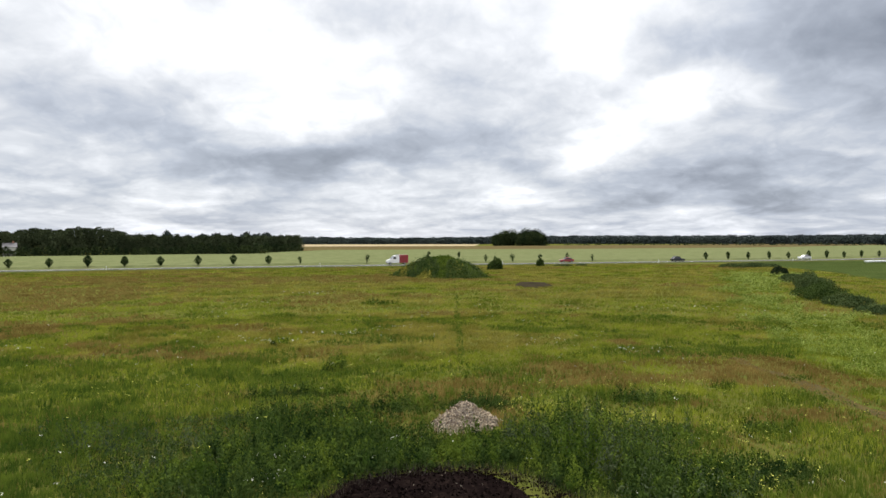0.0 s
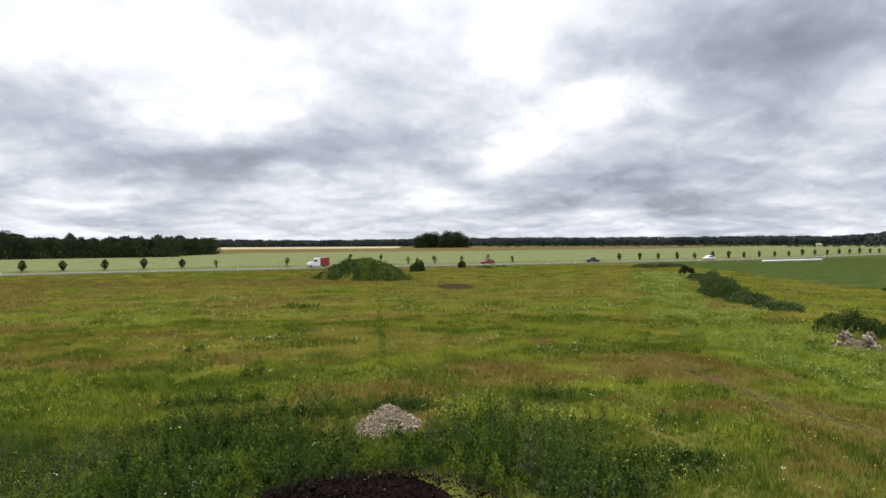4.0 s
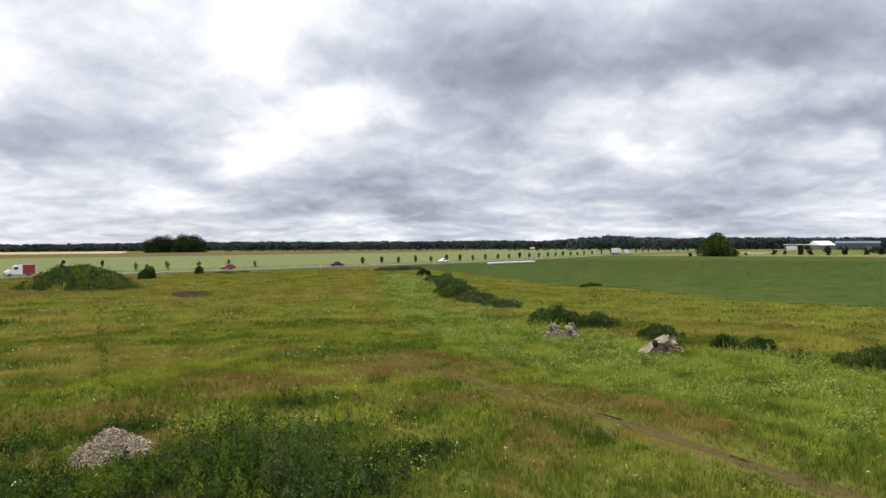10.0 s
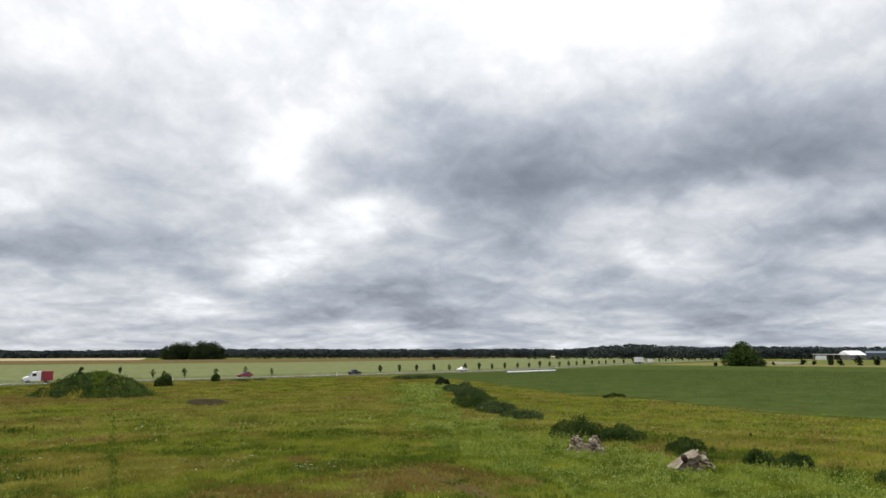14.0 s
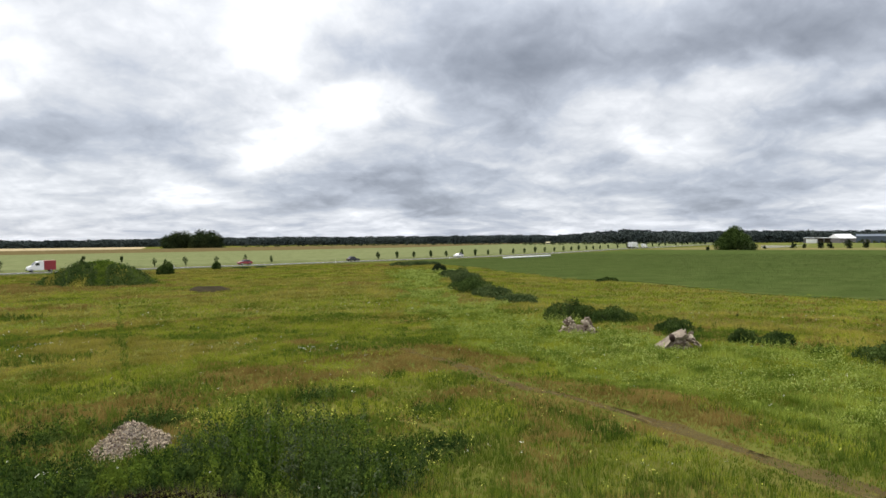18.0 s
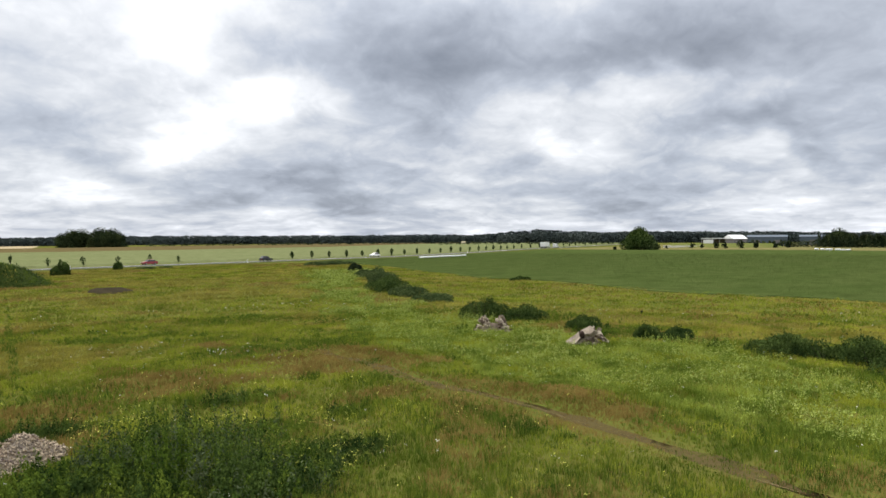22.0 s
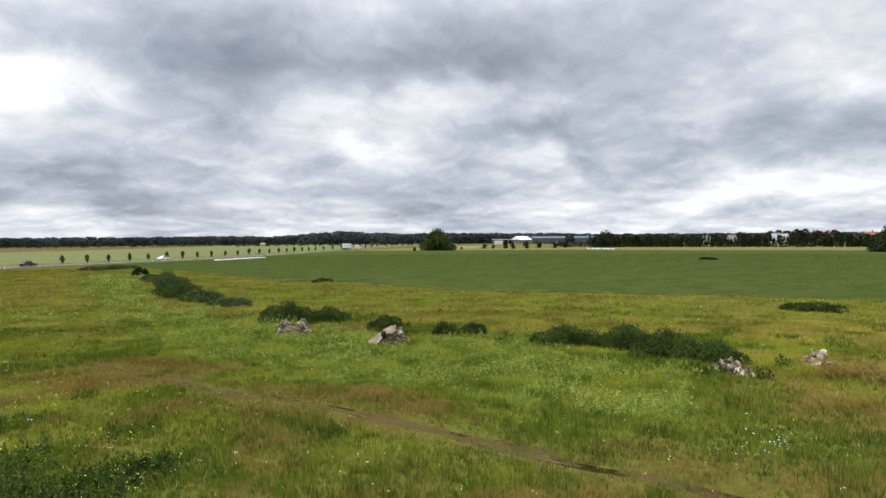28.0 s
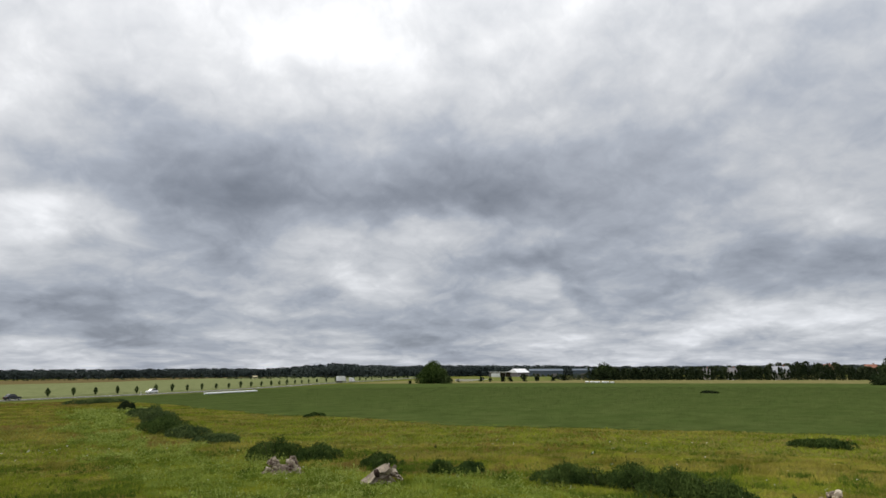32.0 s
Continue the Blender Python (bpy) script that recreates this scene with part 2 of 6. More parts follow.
    thin = k.math("MULTIPLY", k.noise(k.vec("ADD", plane, (1.0, 9.0, 0.0)), 0.5, 4.0), 0.12)
    k.put(both.inputs[0], k.math("SUBTRACT", 1.0, thin))
    k.put(both.inputs[1], clear.outputs[0])
    k.put(both.inputs[2], deck.outputs[0])
    k.put(k.add("ShaderNodeOutputWorld").inputs[0], both.outputs[0])


build_sky()
sun = new("sun", bpy.data.lights.new("sun", "SUN"))
sun.data.energy, sun.data.angle, sun.data.color = 2.7, radians(25), (1.0, 0.96, 0.9)
sun.matrix_basis = look((0, 0, 0), (math.sin(radians(SUN_AZ)) * math.cos(radians(SUN_EL)), -math.cos(radians(SUN_AZ)) * math.cos(radians(SUN_EL)), -math.sin(radians(SUN_EL))))

# ---- materials ----
def material(name):
    m = bpy.data.materials.new(name)
    m.use_nodes = True
    return m, Net(m.node_tree)


def finish(k, color, rough=0.8, metal=0.0, bump=None, strength=0.3, dist=0.02, through_light=0.0, spec=0.3, up=0.0):
    b = k.add("ShaderNodeBsdfPrincipled")
    k.put(b.inputs["Base Color"], color if isinstance(color, bpy.types.NodeSocket) else (*color, 1))
    k.put(b.inputs["Roughness"], rough)
    b.inputs["Metallic"].default_value = metal
    b.inputs["Specular IOR Level"].default_value = spec
    if bump is not None:
        n = k.add("ShaderNodeBump")
        n.inputs["Strength"].default_value, n.inputs["Distance"].default_value = strength, dist
        k.put(n.inputs["Height"], bump)
        k.put(b.inputs["Normal"], n.outputs[0])
    lift = None
    if up:
        lift = k.vec("NORMALIZE", k.vec("ADD", k.vec("MULTIPLY", k.add("ShaderNodeNewGeometry").outputs["Normal"], (1 - up,) * 3), (0, 0, up)))
        k.put(b.inputs["Normal"], lift)
    shader = b.outputs[0]
    if through_light:
        tr = k.add("ShaderNodeBsdfTranslucent")
        k.put(tr.inputs[0], color if isinstance(color, bpy.types.NodeSocket) else (*color, 1))
        if lift is not None:
            k.put(tr.inputs["Normal"], lift)
        mx = k.add("ShaderNodeMixShader")
        mx.inputs[0].default_value = through_light
        k.put(mx.inputs[1], shader)
        k.put(mx.inputs[2], tr.outputs[0])
        shader = mx.outputs[0]
    k.put(k.add("ShaderNodeOutputMaterial").inputs[0], shader)


def place(k):
    return k.add("ShaderNodeNewGeometry").outputs["Position"]


def leaf_mat(name, dark, light, through_light=0.3, scale=0.35, rough=0.6, up=0.0):
    """Leaves and blades: each one its own shade, in drifts some metres wide."""
    m, k = material(name)
    g = k.add("ShaderNodeNewGeometry")
    one = g.outputs["Random Per Island"]
    drift = k.noise(g.outputs["Position"], scale, 5.0, 0.65)
    f = k.math("ADD", k.math("MULTIPLY_ADD", one, 0.6, -0.12), k.math("MULTIPLY_ADD", drift, 4.2, -1.75), clamp=True)
    finish(k, k.mix(f, dark, light), rough, through_light=0.0 if up else through_light, spec=0.0, up=up)
    return m


def earth_mat(name, a, b, c, scale, rough=0.9, bump=0.5, dist=0.05, fine=9.0):
    """Two scales of mottling with a third colour in spots."""
    m, k = material(name)
    p = place(k)
    big = k.noise(p, scale, 5.0, 0.6)
    small = k.noise(p, scale * fine, 6.0, 0.65)
    col = k.mix(k.ramp(big, [(0.35, (0, 0, 0)), (0.65, (1, 1, 1))]), a, b)
    col = k.mix(k.ramp(small, [(0.5, (0, 0, 0)), (0.75, (1, 1, 1))]), col, c)
    finish(k, col, rough, bump=small, strength=bump, dist=dist, spec=0.0)
    return m


def crop_mat(name, a, b, c, turn, stretch, scale=0.02):
    """A crop seen from afar: drifts along the drilling, and fine rows."""
    m, k = material(name)
    mp = k.add("ShaderNodeMapping")
    k.put(mp.inputs["Vector"], place(k))
    mp.inputs["Rotation"].default_value = (0, 0, radians(turn))
    mp.inputs["Scale"].default_value = (1, stretch, 1)
    q = mp.outputs[0]
    drift = k.noise(q, scale, 5.0, 0.6)
    grain = k.noise(place(k), 1.7, 4.0, 0.7)
    col = k.mix(k.ramp(drift, [(0.36, (0, 0, 0)), (0.64, (1, 1, 1))]), a, b)
    col = k.mix(k.ramp(k.noise(place(k), 0.22, 5.0, 0.7), [(0.46, (0, 0, 0)), (0.62, (1, 1, 1))]), col, k.mix(0.35, col, c, "MULTIPLY"))
    col = k.mix(k.ramp(grain, [(0.42, (0, 0, 0)), (0.8, (1, 1, 1))]), col, c)
    finish(k, col, 0.85, bump=grain, strength=0.4, dist=0.2, spec=0.0)
    return m


def paint_mat(name, col, rough=0.4, metal=0.0, dirt=0.25):
    m, k = material(name)
    n = k.noise(place(k), 1.3, 6.0, 0.65)
    f = k.math("MULTIPLY", k.ramp(n, [(0.45, (0, 0, 0)), (0.8, (1, 1, 1))]), dirt)
    finish(k, k.mix(f, col, tuple(0.5 * c + 0.03 for c in col)), rough, metal, spec=0.4)
    return m


M_GROUND = earth_mat("meadow_soil", (0.085, 0.105, 0.018), (0.125, 0.12, 0.028), (0.10, 0.085, 0.028), 0.12, fine=14)
M_SOIL = earth_mat("black_earth", (0.006, 0.004, 0.004), (0.012, 0.008, 0.007), (0.030, 0.020, 0.016), 0.8, bump=0.9, dist=0.08)
M_DUN = earth_mat("dun_earth", (0.035, 0.028, 0.018), (0.05, 0.04, 0.025), (0.04, 0.04, 0.02), 0.5)
M_TRACK = earth_mat("worn_track", (0.078, 0.056, 0.026), (0.10, 0.082, 0.030), (0.055, 0.04, 0.022), 0.5)
M_RUT = earth_mat("pale_rut", (0.15, 0.11, 0.055), (0.10, 0.08, 0.03), (0.24, 0.20, 0.11), 0.9)
M_MOUND = earth_mat("mound_turf", (0.045, 0.065, 0.018), (0.06, 0.085, 0.022), (0.07, 0.07, 0.03), 0.3)
M_STONE = earth_mat("pale_stone", (0.38, 0.325, 0.25), (0.22, 0.18, 0.14), (0.10, 0.075, 0.062), 1.7, bump=0.7, dist=0.04, fine=5)
M_STONE_RED = earth_mat("dark_stone", (0.14, 0.10, 0.085), (0.20, 0.16, 0.14), (0.07, 0.055, 0.05), 1.6, bump=0.7, dist=0.04, fine=5)


def stone_mat(name, a, b, c):
    """Broken stone: each piece lighter or darker than the next, stained in patches."""
    m, k = material(name)
    one = k.add("ShaderNodeObjectInfo").outputs["Random"]
    p = place(k)
    n = k.noise(p, 2.3, 6.0, 0.65)
    col = k.mix(k.math("MULTIPLY_ADD", one, 1.3, -0.15, clamp=True), a, b)
    col = k.mix(k.ramp(n, [(0.48, (0, 0, 0)), (0.72, (1, 1, 1))]), col, c)
    finish(k, col, 0.9, bump=k.noise(p, 9.0, 6.0, 0.7), strength=0.8, dist=0.05, spec=0.05)
    return m


M_RUBBLE = stone_mat("rubble_stone", (0.12, 0.085, 0.065), (0.56, 0.48, 0.37), (0.13, 0.09, 0.075))
M_HOLLOW_SHADE = stone_mat("hollow_shade", (0.050, 0.034, 0.026), (0.065, 0.045, 0.035), (0.03, 0.021, 0.018))
M_ASPHALT = earth_mat("asphalt", (0.15, 0.152, 0.13), (0.175, 0.175, 0.15), (0.13, 0.13, 0.115), 0.2, rough=0.75, bump=0.1, dist=0.01)
M_VERGE = earth_mat("verge_grass", (0.11, 0.13, 0.035), (0.15, 0.15, 0.05), (0.09, 0.12, 0.03), 0.1)

M_GREEN = leaf_mat("grass_green", (0.080, 0.116, 0.012), (0.265, 0.292, 0.030), 0.3, 0.2, up=0.48)
M_OLIVE = leaf_mat("grass_olive", (0.14, 0.130, 0.020), (0.335, 0.295, 0.054), 0.3, 0.2, up=0.48)
M_RUST = leaf_mat("grass_rust", (0.14, 0.098, 0.024), (0.27, 0.185, 0.055), 0.3, 0.3, up=0.48)
M_STRAW = leaf_mat("grass_straw", (0.19, 0.16, 0.04), (0.30, 0.25, 0.075), 0.3, 0.3, up=0.48)
M_SEED = leaf_mat("grass_seed", (0.17, 0.155, 0.03), (0.30, 0.255, 0.065), 0.3, 0.2, up=0.65)
M_PALE = leaf_mat("weed_pale", (0.08, 0.125, 0.016), (0.26, 0.315, 0.050), 0.3, 0.4, up=0.5)
M_HEADS = leaf_mat("seed_heads", (0.20, 0.255, 0.048), (0.34, 0.395, 0.105), 0.3, 0.5, up=0.5)
M_DARK = leaf_mat("weed_dark", (0.016, 0.034, 0.009), (0.076, 0.115, 0.026), 0.3, 1.1, up=0.15)
M_GREY = leaf_mat("weed_grey", (0.030, 0.048, 0.022), (0.10, 0.125, 0.058), 0.3, 0.9, up=0.15)
M_LUSH = leaf_mat("weed_lush", (0.042, 0.078, 0.011), (0.125, 0.168, 0.022), 0.3, 0.7, up=0.35)
M_BUSH = leaf_mat("bush_leaf", (0.022, 0.040, 0.011), (0.066, 0.096, 0.024), 0.25, 0.6, up=0.38)
M_BUSH2 = leaf_mat("bush_leaf_grey", (0.034, 0.054, 0.020), (0.085, 0.112, 0.038), 0.25, 0.4, up=0.4)
M_TREE = leaf_mat("tree_leaf", (0.016, 0.026, 0.012), (0.045, 0.06, 0.022), 0.2, 0.12, up=0.25)
M_SAP = leaf_mat("sapling_leaf", (0.018, 0.032, 0.012), (0.05, 0.075, 0.022), 0.25, 0.5, up=0.3)
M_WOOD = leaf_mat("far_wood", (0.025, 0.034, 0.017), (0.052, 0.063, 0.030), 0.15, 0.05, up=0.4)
# distance haze painted into the leaf colour: paler and bluer than far_wood
M_FAR_HAZE = leaf_mat("farther_wood_haze", (0.032, 0.042, 0.040), (0.060, 0.072, 0.064), 0.15, 0.02, up=0.4)
M_CONIFER = leaf_mat("conifer", (0.014, 0.023, 0.011), (0.034, 0.046, 0.02), 0.15, 0.2, up=0.35)
M_WHITE_FL = leaf_mat("white_flowers", (0.50, 0.50, 0.38), (0.76, 0.74, 0.60), 0.2, 0.5, up=0.6)
M_YELLOW_FL = leaf_mat("yellow_flowers", (0.50, 0.52, 0.07), (0.72, 0.70, 0.16), 0.2, 0.5, up=0.5)
M_BARK = earth_mat("bark", (0.06, 0.05, 0.04), (0.10, 0.085, 0.07), (0.03, 0.025, 0.02), 4.0)
M_BARLEY = crop_mat("barley", (0.15, 0.165, 0.072), (0.175, 0.185, 0.088), (0.13, 0.155, 0.062), 17, 5)
M_BEET = crop_mat("dark_crop", (0.056, 0.080, 0.021), (0.074, 0.096, 0.028), (0.050, 0.072, 0.018), -40, 3, 0.05)
M_RIPE = crop_mat("ripe_crop", (0.42, 0.33, 0.20), (0.36, 0.29, 0.17), (0.40, 0.34, 0.22), 10, 4)
M_FALLOW = crop_mat("fallow", (0.11, 0.078, 0.035), (0.15, 0.125, 0.055), (0.10, 0.08, 0.035), 12, 4)
M_STUBBLE = crop_mat("stubble", (0.19, 0.155, 0.07), (0.16, 0.15, 0.06), (0.14, 0.15, 0.05), -60, 5)
M_WHITE = paint_mat("white_paint", (0.78, 0.78, 0.77), 0.45)
M_FILM = paint_mat("white_film", (0.80, 0.80, 0.80), 0.35)
M_REDP = paint_mat("red_paint", (0.26, 0.03, 0.04), 0.35)
M_NAVY = paint_mat("dark_paint", (0.018, 0.020, 0.024), 0.3)
M_BLUEWALL = paint_mat("blue_grey_sheet", (0.07, 0.095, 0.125), 0.5)
M_ROOF = paint_mat("grey_roof", (0.16, 0.15, 0.15), 0.7)
M_TILE = paint_mat("red_roof", (0.30, 0.13, 0.08), 0.7)
M_PLASTER = paint_mat("plaster", (0.66, 0.64, 0.58), 0.8)
M_CREAM = paint_mat("cream_plaster", (0.42, 0.37, 0.22), 0.8)
M_TYRE = paint_mat("rubber", (0.02, 0.02, 0.02), 0.85)
M_RIM = paint_mat("grey_metal", (0.35, 0.35, 0.36), 0.4, 0.7)
M_LAMP = paint_mat("lamp_glass", (0.6, 0.6, 0.58), 0.2)
M_TAIL = paint_mat("tail_lamp", (0.35, 0.02, 0.02), 0.25)
m, k = material("dark_glass")
finish(k, (0.015, 0.018, 0.022), 0.06, spec=0.6)
M_GLASS = m

# ---- building helpers ----
RNG = np.random.default_rng(11)


def mesh_np(name, verts, faces, mats, slot=None, smooth=False):
    """A mesh from arrays; faces all have the same number of corners."""
    verts, faces = np.asarray(verts, np.float32), np.asarray(faces, np.int32)
    me = bpy.data.meshes.new(name)
    n, c = faces.shape
    me.vertices.add(len(verts))
    me.vertices.foreach_set("co", verts.ravel())
    me.loops.add(n * c)
    me.loops.foreach_set("vertex_index", faces.ravel())
    me.polygons.add(n)
    me.polygons.foreach_set("loop_start", np.arange(0, n * c, c, dtype=np.int32))
    if slot is not None:
        me.polygons.foreach_set("material_index", np.asarray(slot, np.int32))
    if smooth:
        me.polygons.foreach_set("use_smooth", np.ones(n, bool))
    me.update(calc_edges=True)
    for m in (mats if isinstance(mats, (list, tuple)) else [mats]):
        me.materials.append(m)
    return me


def mesh_bm(name, bm, mat, smooth=False):
    me = bpy.data.meshes.new(name)
    bm.normal_update()
    bm.to_mesh(me)
    bm.free()
    if smooth:
        for p in me.polygons:
            p.use_smooth = True
    me.materials.append(mat)
    return me


def thing(name, m, label, category, group="", kind="", data=None):
    ob = new(name, data)
    ob.matrix_basis = m
    return tagged(ob, label, category, group, kind)


def part(name, data, parent, m=None, label=""):
    ob = new(name, data)
    ob.parent = parent
    if m is not None:
        ob.matrix_basis = m
    return tagged(ob, label)


def value_noise(x, y, seed=0):
    xi, yi = np.floor(x).astype(np.int64), np.floor(y).astype(np.int64)
    fx, fy = x - xi, y - yi
    fx, fy = fx * fx * (3 - 2 * fx), fy * fy * (3 - 2 * fy)

    def h(a, b):
        v = (a * 374761393 + b * 668265263 + seed * 1442695041) & 0x7FFFFFFF
        v = ((v ^ (v >> 13)) * 1274126177) & 0x7FFFFFFF
        return ((v ^ (v >> 16)) & 0xFFFF) / 65535.0
    return (h(xi, yi) * (1 - fx) + h(xi + 1, yi) * fx) * (1 - fy) + (h(xi, yi + 1) * (1 - fx) + h(xi + 1, yi + 1) * fx) * fy


def fbm(x, y, size, octaves=3, seed=0):
    x, y = np.asarray(x, float) / size, np.asarray(y, float) / size
    total, amp, norm = 0, 1.0, 0
    for i in range(octaves):
        total = total + amp * value_noise(x * 2 ** i, y * 2 ** i, seed + i)
        norm += amp
        amp *= 0.5
    return total / norm


def spot(x, y, cx, cy, rx, ry, turn=0.0):
    """1 in the middle of an ellipse, falling to 0 outside it."""
    c, s = math.cos(radians(turn)), math.sin(radians(turn))
    u, v = ((x - cx) * c + (y - cy) * s) / rx, (-(x - cx) * s + (y - cy) * c) / ry
    return np.exp(-(u * u + v * v))


def inside(x, y, poly):
    """Which points lie in a polygon."""
    hit = np.zeros(np.shape(x), bool)
    for (x0, y0), (x1, y1) in zip(poly, poly[1:] + poly[:1]):
        if y0 != y1:
            hit ^= ((y0 > y) != (y1 > y)) & (x < (x1 - x0) * (y - y0) / (y1 - y0) + x0)
    return hit


def ground_z(x, y):
    """The lie of the land: gentle bumps that die out with distance."""
    x, y = np.asarray(x, float), np.asarray(y, float)
    r = np.hypot(x, y)
    fade = np.clip((95 - r) / 40, 0, 1)
    z = ((fbm(x, y, 9, 3, 5) - 0.5) * 0.5 + (fbm(x, y, 2.2, 2, 9) - 0.5) * 0.18) * fade
    z = z - 0.05 * np.exp(-((x - track_x(y)) / 0.9) ** 2) * (y < 60) * fade
    return z


def track_x(y):
    """The middle of the worn wheel track, by its distance ahead."""
    return 19.6 + 0.6 * np.sin(np.asarray(y, float) / 11.0 + 0.6)


def leaf_quads(centres, size, rng, flat=0.0, tall=1.0):
    """A small four-cornered leaf at every centre, turned at random."""
    n = len(centres)
    a = rng.normal(size=(n, 3))
    a[:, 2] *= 1 - flat
    a /= np.linalg.norm(a, axis=1)[:, None] + 1e-9
    b = rng.normal(size=(n, 3))
    b -= (b * a).sum(1)[:, None] * a
    b /= np.linalg.norm(b, axis=1)[:, None] + 1e-9
    s = (size * rng.uniform(0.6, 1.3, n))[:, None]
    a, b = a * s, b * s * 0.55
    a[:, 2] *= tall
    v = np.stack([centres - a, centres - b * 0.9 + a * 0.1, centres + a, centres + b], 1).reshape(-1, 3)
    return v, np.arange(4 * n).reshape(n, 4)


def crown_points(n, r, h, z0, rng, lumps=9, hollow=0.55, cone=0.0):
    """Points in the outer part of an uneven crown made of lumps."""
    c = rng.normal(size=(lumps, 3))
    c /= np.linalg.norm(c, axis=1)[:, None]
    c *= rng.uniform(0.25, 0.62, lumps)[:, None]
    c[:, 2] = rng.uniform(-0.55, 0.6, lumps)
    size = rng.uniform(0.32, 0.58, lumps)
    i = rng.integers(0, lumps, n)
    d = rng.normal(size=(n, 3))
    d /= np.linalg.norm(d, axis=1)[:, None]
    p = c[i] + d * (size[i] * rng.uniform(hollow, 1.05, n))[:, None]
    u = np.clip((p[:, 2] + 1) / 2, 0, 1)
    p[:, :2] *= (1 - cone * u)[:, None]
    out = p * (r, r, h / 2)
    out[:, 2] += z0 + h / 2
    return out


def lobed_points(n, rx, ry, h, rng, lobes=8, base=0.1):
    """Points on and in an uneven leafy mound made of several domes, with shoots standing out of it."""
    a, d = rng.uniform(0, 2 * math.pi, lobes), 0.72 * np.sqrt(rng.uniform(0, 1, lobes))
    d[0] = 0.15
    cx, cy = np.cos(a) * d, np.sin(a) * d
    rad = rng.uniform(0.34, 0.58, lobes)
    top = (1 - 0.45 * d * d) * rng.uniform(0.62, 1.0, lobes)
    top[0] = 1.0
    i = rng.choice(lobes, n, p=rad ** 2 / (rad ** 2).sum())
    v = rng.normal(size=(n, 3))
    v /= np.linalg.norm(v, axis=1)[:, None]
    v[:, 2] = np.abs(v[:, 2])
    v *= rng.uniform(0.45, 1.0, n)[:, None] ** 0.4
    shoot = (rng.uniform(0, 1, n) < 0.13) * rng.uniform(0, 0.30, n)
    z = top[i] * (base + (1 - base) * v[:, 2] ** 0.75 + shoot * v[:, 2]) * h
    return np.stack([(cx[i] + v[:, 0] * rad[i]) * rx, (cy[i] + v[:, 1] * rad[i]) * ry, np.maximum(z, 0.02)], 1)


def tube(path, radii, sides=6):
    """A tapered tube along a path."""
    v, f = [], []
    for j, (p, r) in enumerate(zip(path, radii)):
        for i in range(sides):
            a = 2 * math.pi * i / sides
            v.append((p[0] + r * math.cos(a), p[1] + r * math.sin(a), p[2]))
            if j:
                b = (j - 1) * sides
                f.append((b + i, b + (i + 1) % sides, b + sides + (i + 1) % sides, b + sides + i))
    return v, f


def join_tubes(tubes):
    v, f = [], []
    for tv, tf in tubes:
        n = len(v)
        v += tv
        f += [tuple(i + n for i in q) for q in tf]
    return v, f


def box_bm(bm, x0, x1, y0, y1, z0, z1, bevel=0.0):
    m = Matrix.Translation(((x0 + x1) / 2, (y0 + y1) / 2, (z0 + z1) / 2)) @ Matrix.Diagonal((x1 - x0, y1 - y0, z1 - z0, 1))
    made = bmesh.ops.create_cube(bm, size=1, matrix=m)
    if bevel:
        edges = list({e for v in made["verts"] for e in v.link_edges})
        bmesh.ops.bevel(bm, geom=edges, offset=bevel, segments=2, affect="EDGES", profile=0.6)


def box_mesh(name, mat, *dims, bevel=0.0):
    bm = bmesh.new()
    box_bm(bm, *dims, bevel=bevel)
    return mesh_bm(name, bm, mat)

# ---- the land: one sheet to the horizon, road, fields ----
ROAD = [(-900, -120), (-500, 15), (-300, 82), (-200, 119), (-98, 157), (-50, 174), (0, 186), (46, 194.5), (90, 206), (146, 218), (206, 248),
        (290, 294), (350, 320), (466, 375), (640, 455), (1000, 620)]


def road_y(x):
    return np.interp(x, [p[0] for p in ROAD], [p[1] for p in ROAD])


def smooth_line(points, step=4.0):
    """A rounded line through the points, and the sideways direction at each place."""
    p = np.array(points, float)
    s = np.concatenate([[0], np.cumsum(np.hypot(*np.diff(p, axis=0).T))])
    q = np.arange(0, s[-1], step)
    line = np.stack([np.interp(q, s, p[:, 0]), np.interp(q, s, p[:, 1])], 1)
    for _ in range(30):
        line[1:-1] = (line[:-2] + 2 * line[1:-1] + line[2:]) / 4
    d = np.gradient(line, axis=0)
    d /= np.linalg.norm(d, axis=1)[:, None]
    return line, np.stack([-d[:, 1], d[:, 0]], 1)


ROAD_LINE, ROAD_SIDE = smooth_line(ROAD)


def ribbon(name, mat, a, b, z, label, category, kind="structure", lo=0, hi=None):
    """A strip along the road between two offsets (positive: the far side)."""
    line, side = ROAD_LINE[lo:hi], ROAD_SIDE[lo:hi]
    n = len(line)
    cols = [(a, z - 0.5), (a, z), (b, z), (b, z - 0.5)]
    v = np.concatenate([np.column_stack([line + side * o, np.full(n, h)]) for o, h in cols])
    f = [(c * n + i, c * n + i + 1, (c + 1) * n + i + 1, (c + 1) * n + i) for c in range(3) for i in range(n - 1)]
    return thing(name, Matrix(), label, category, kind=kind, data=mesh_np(name, v, f, mat))


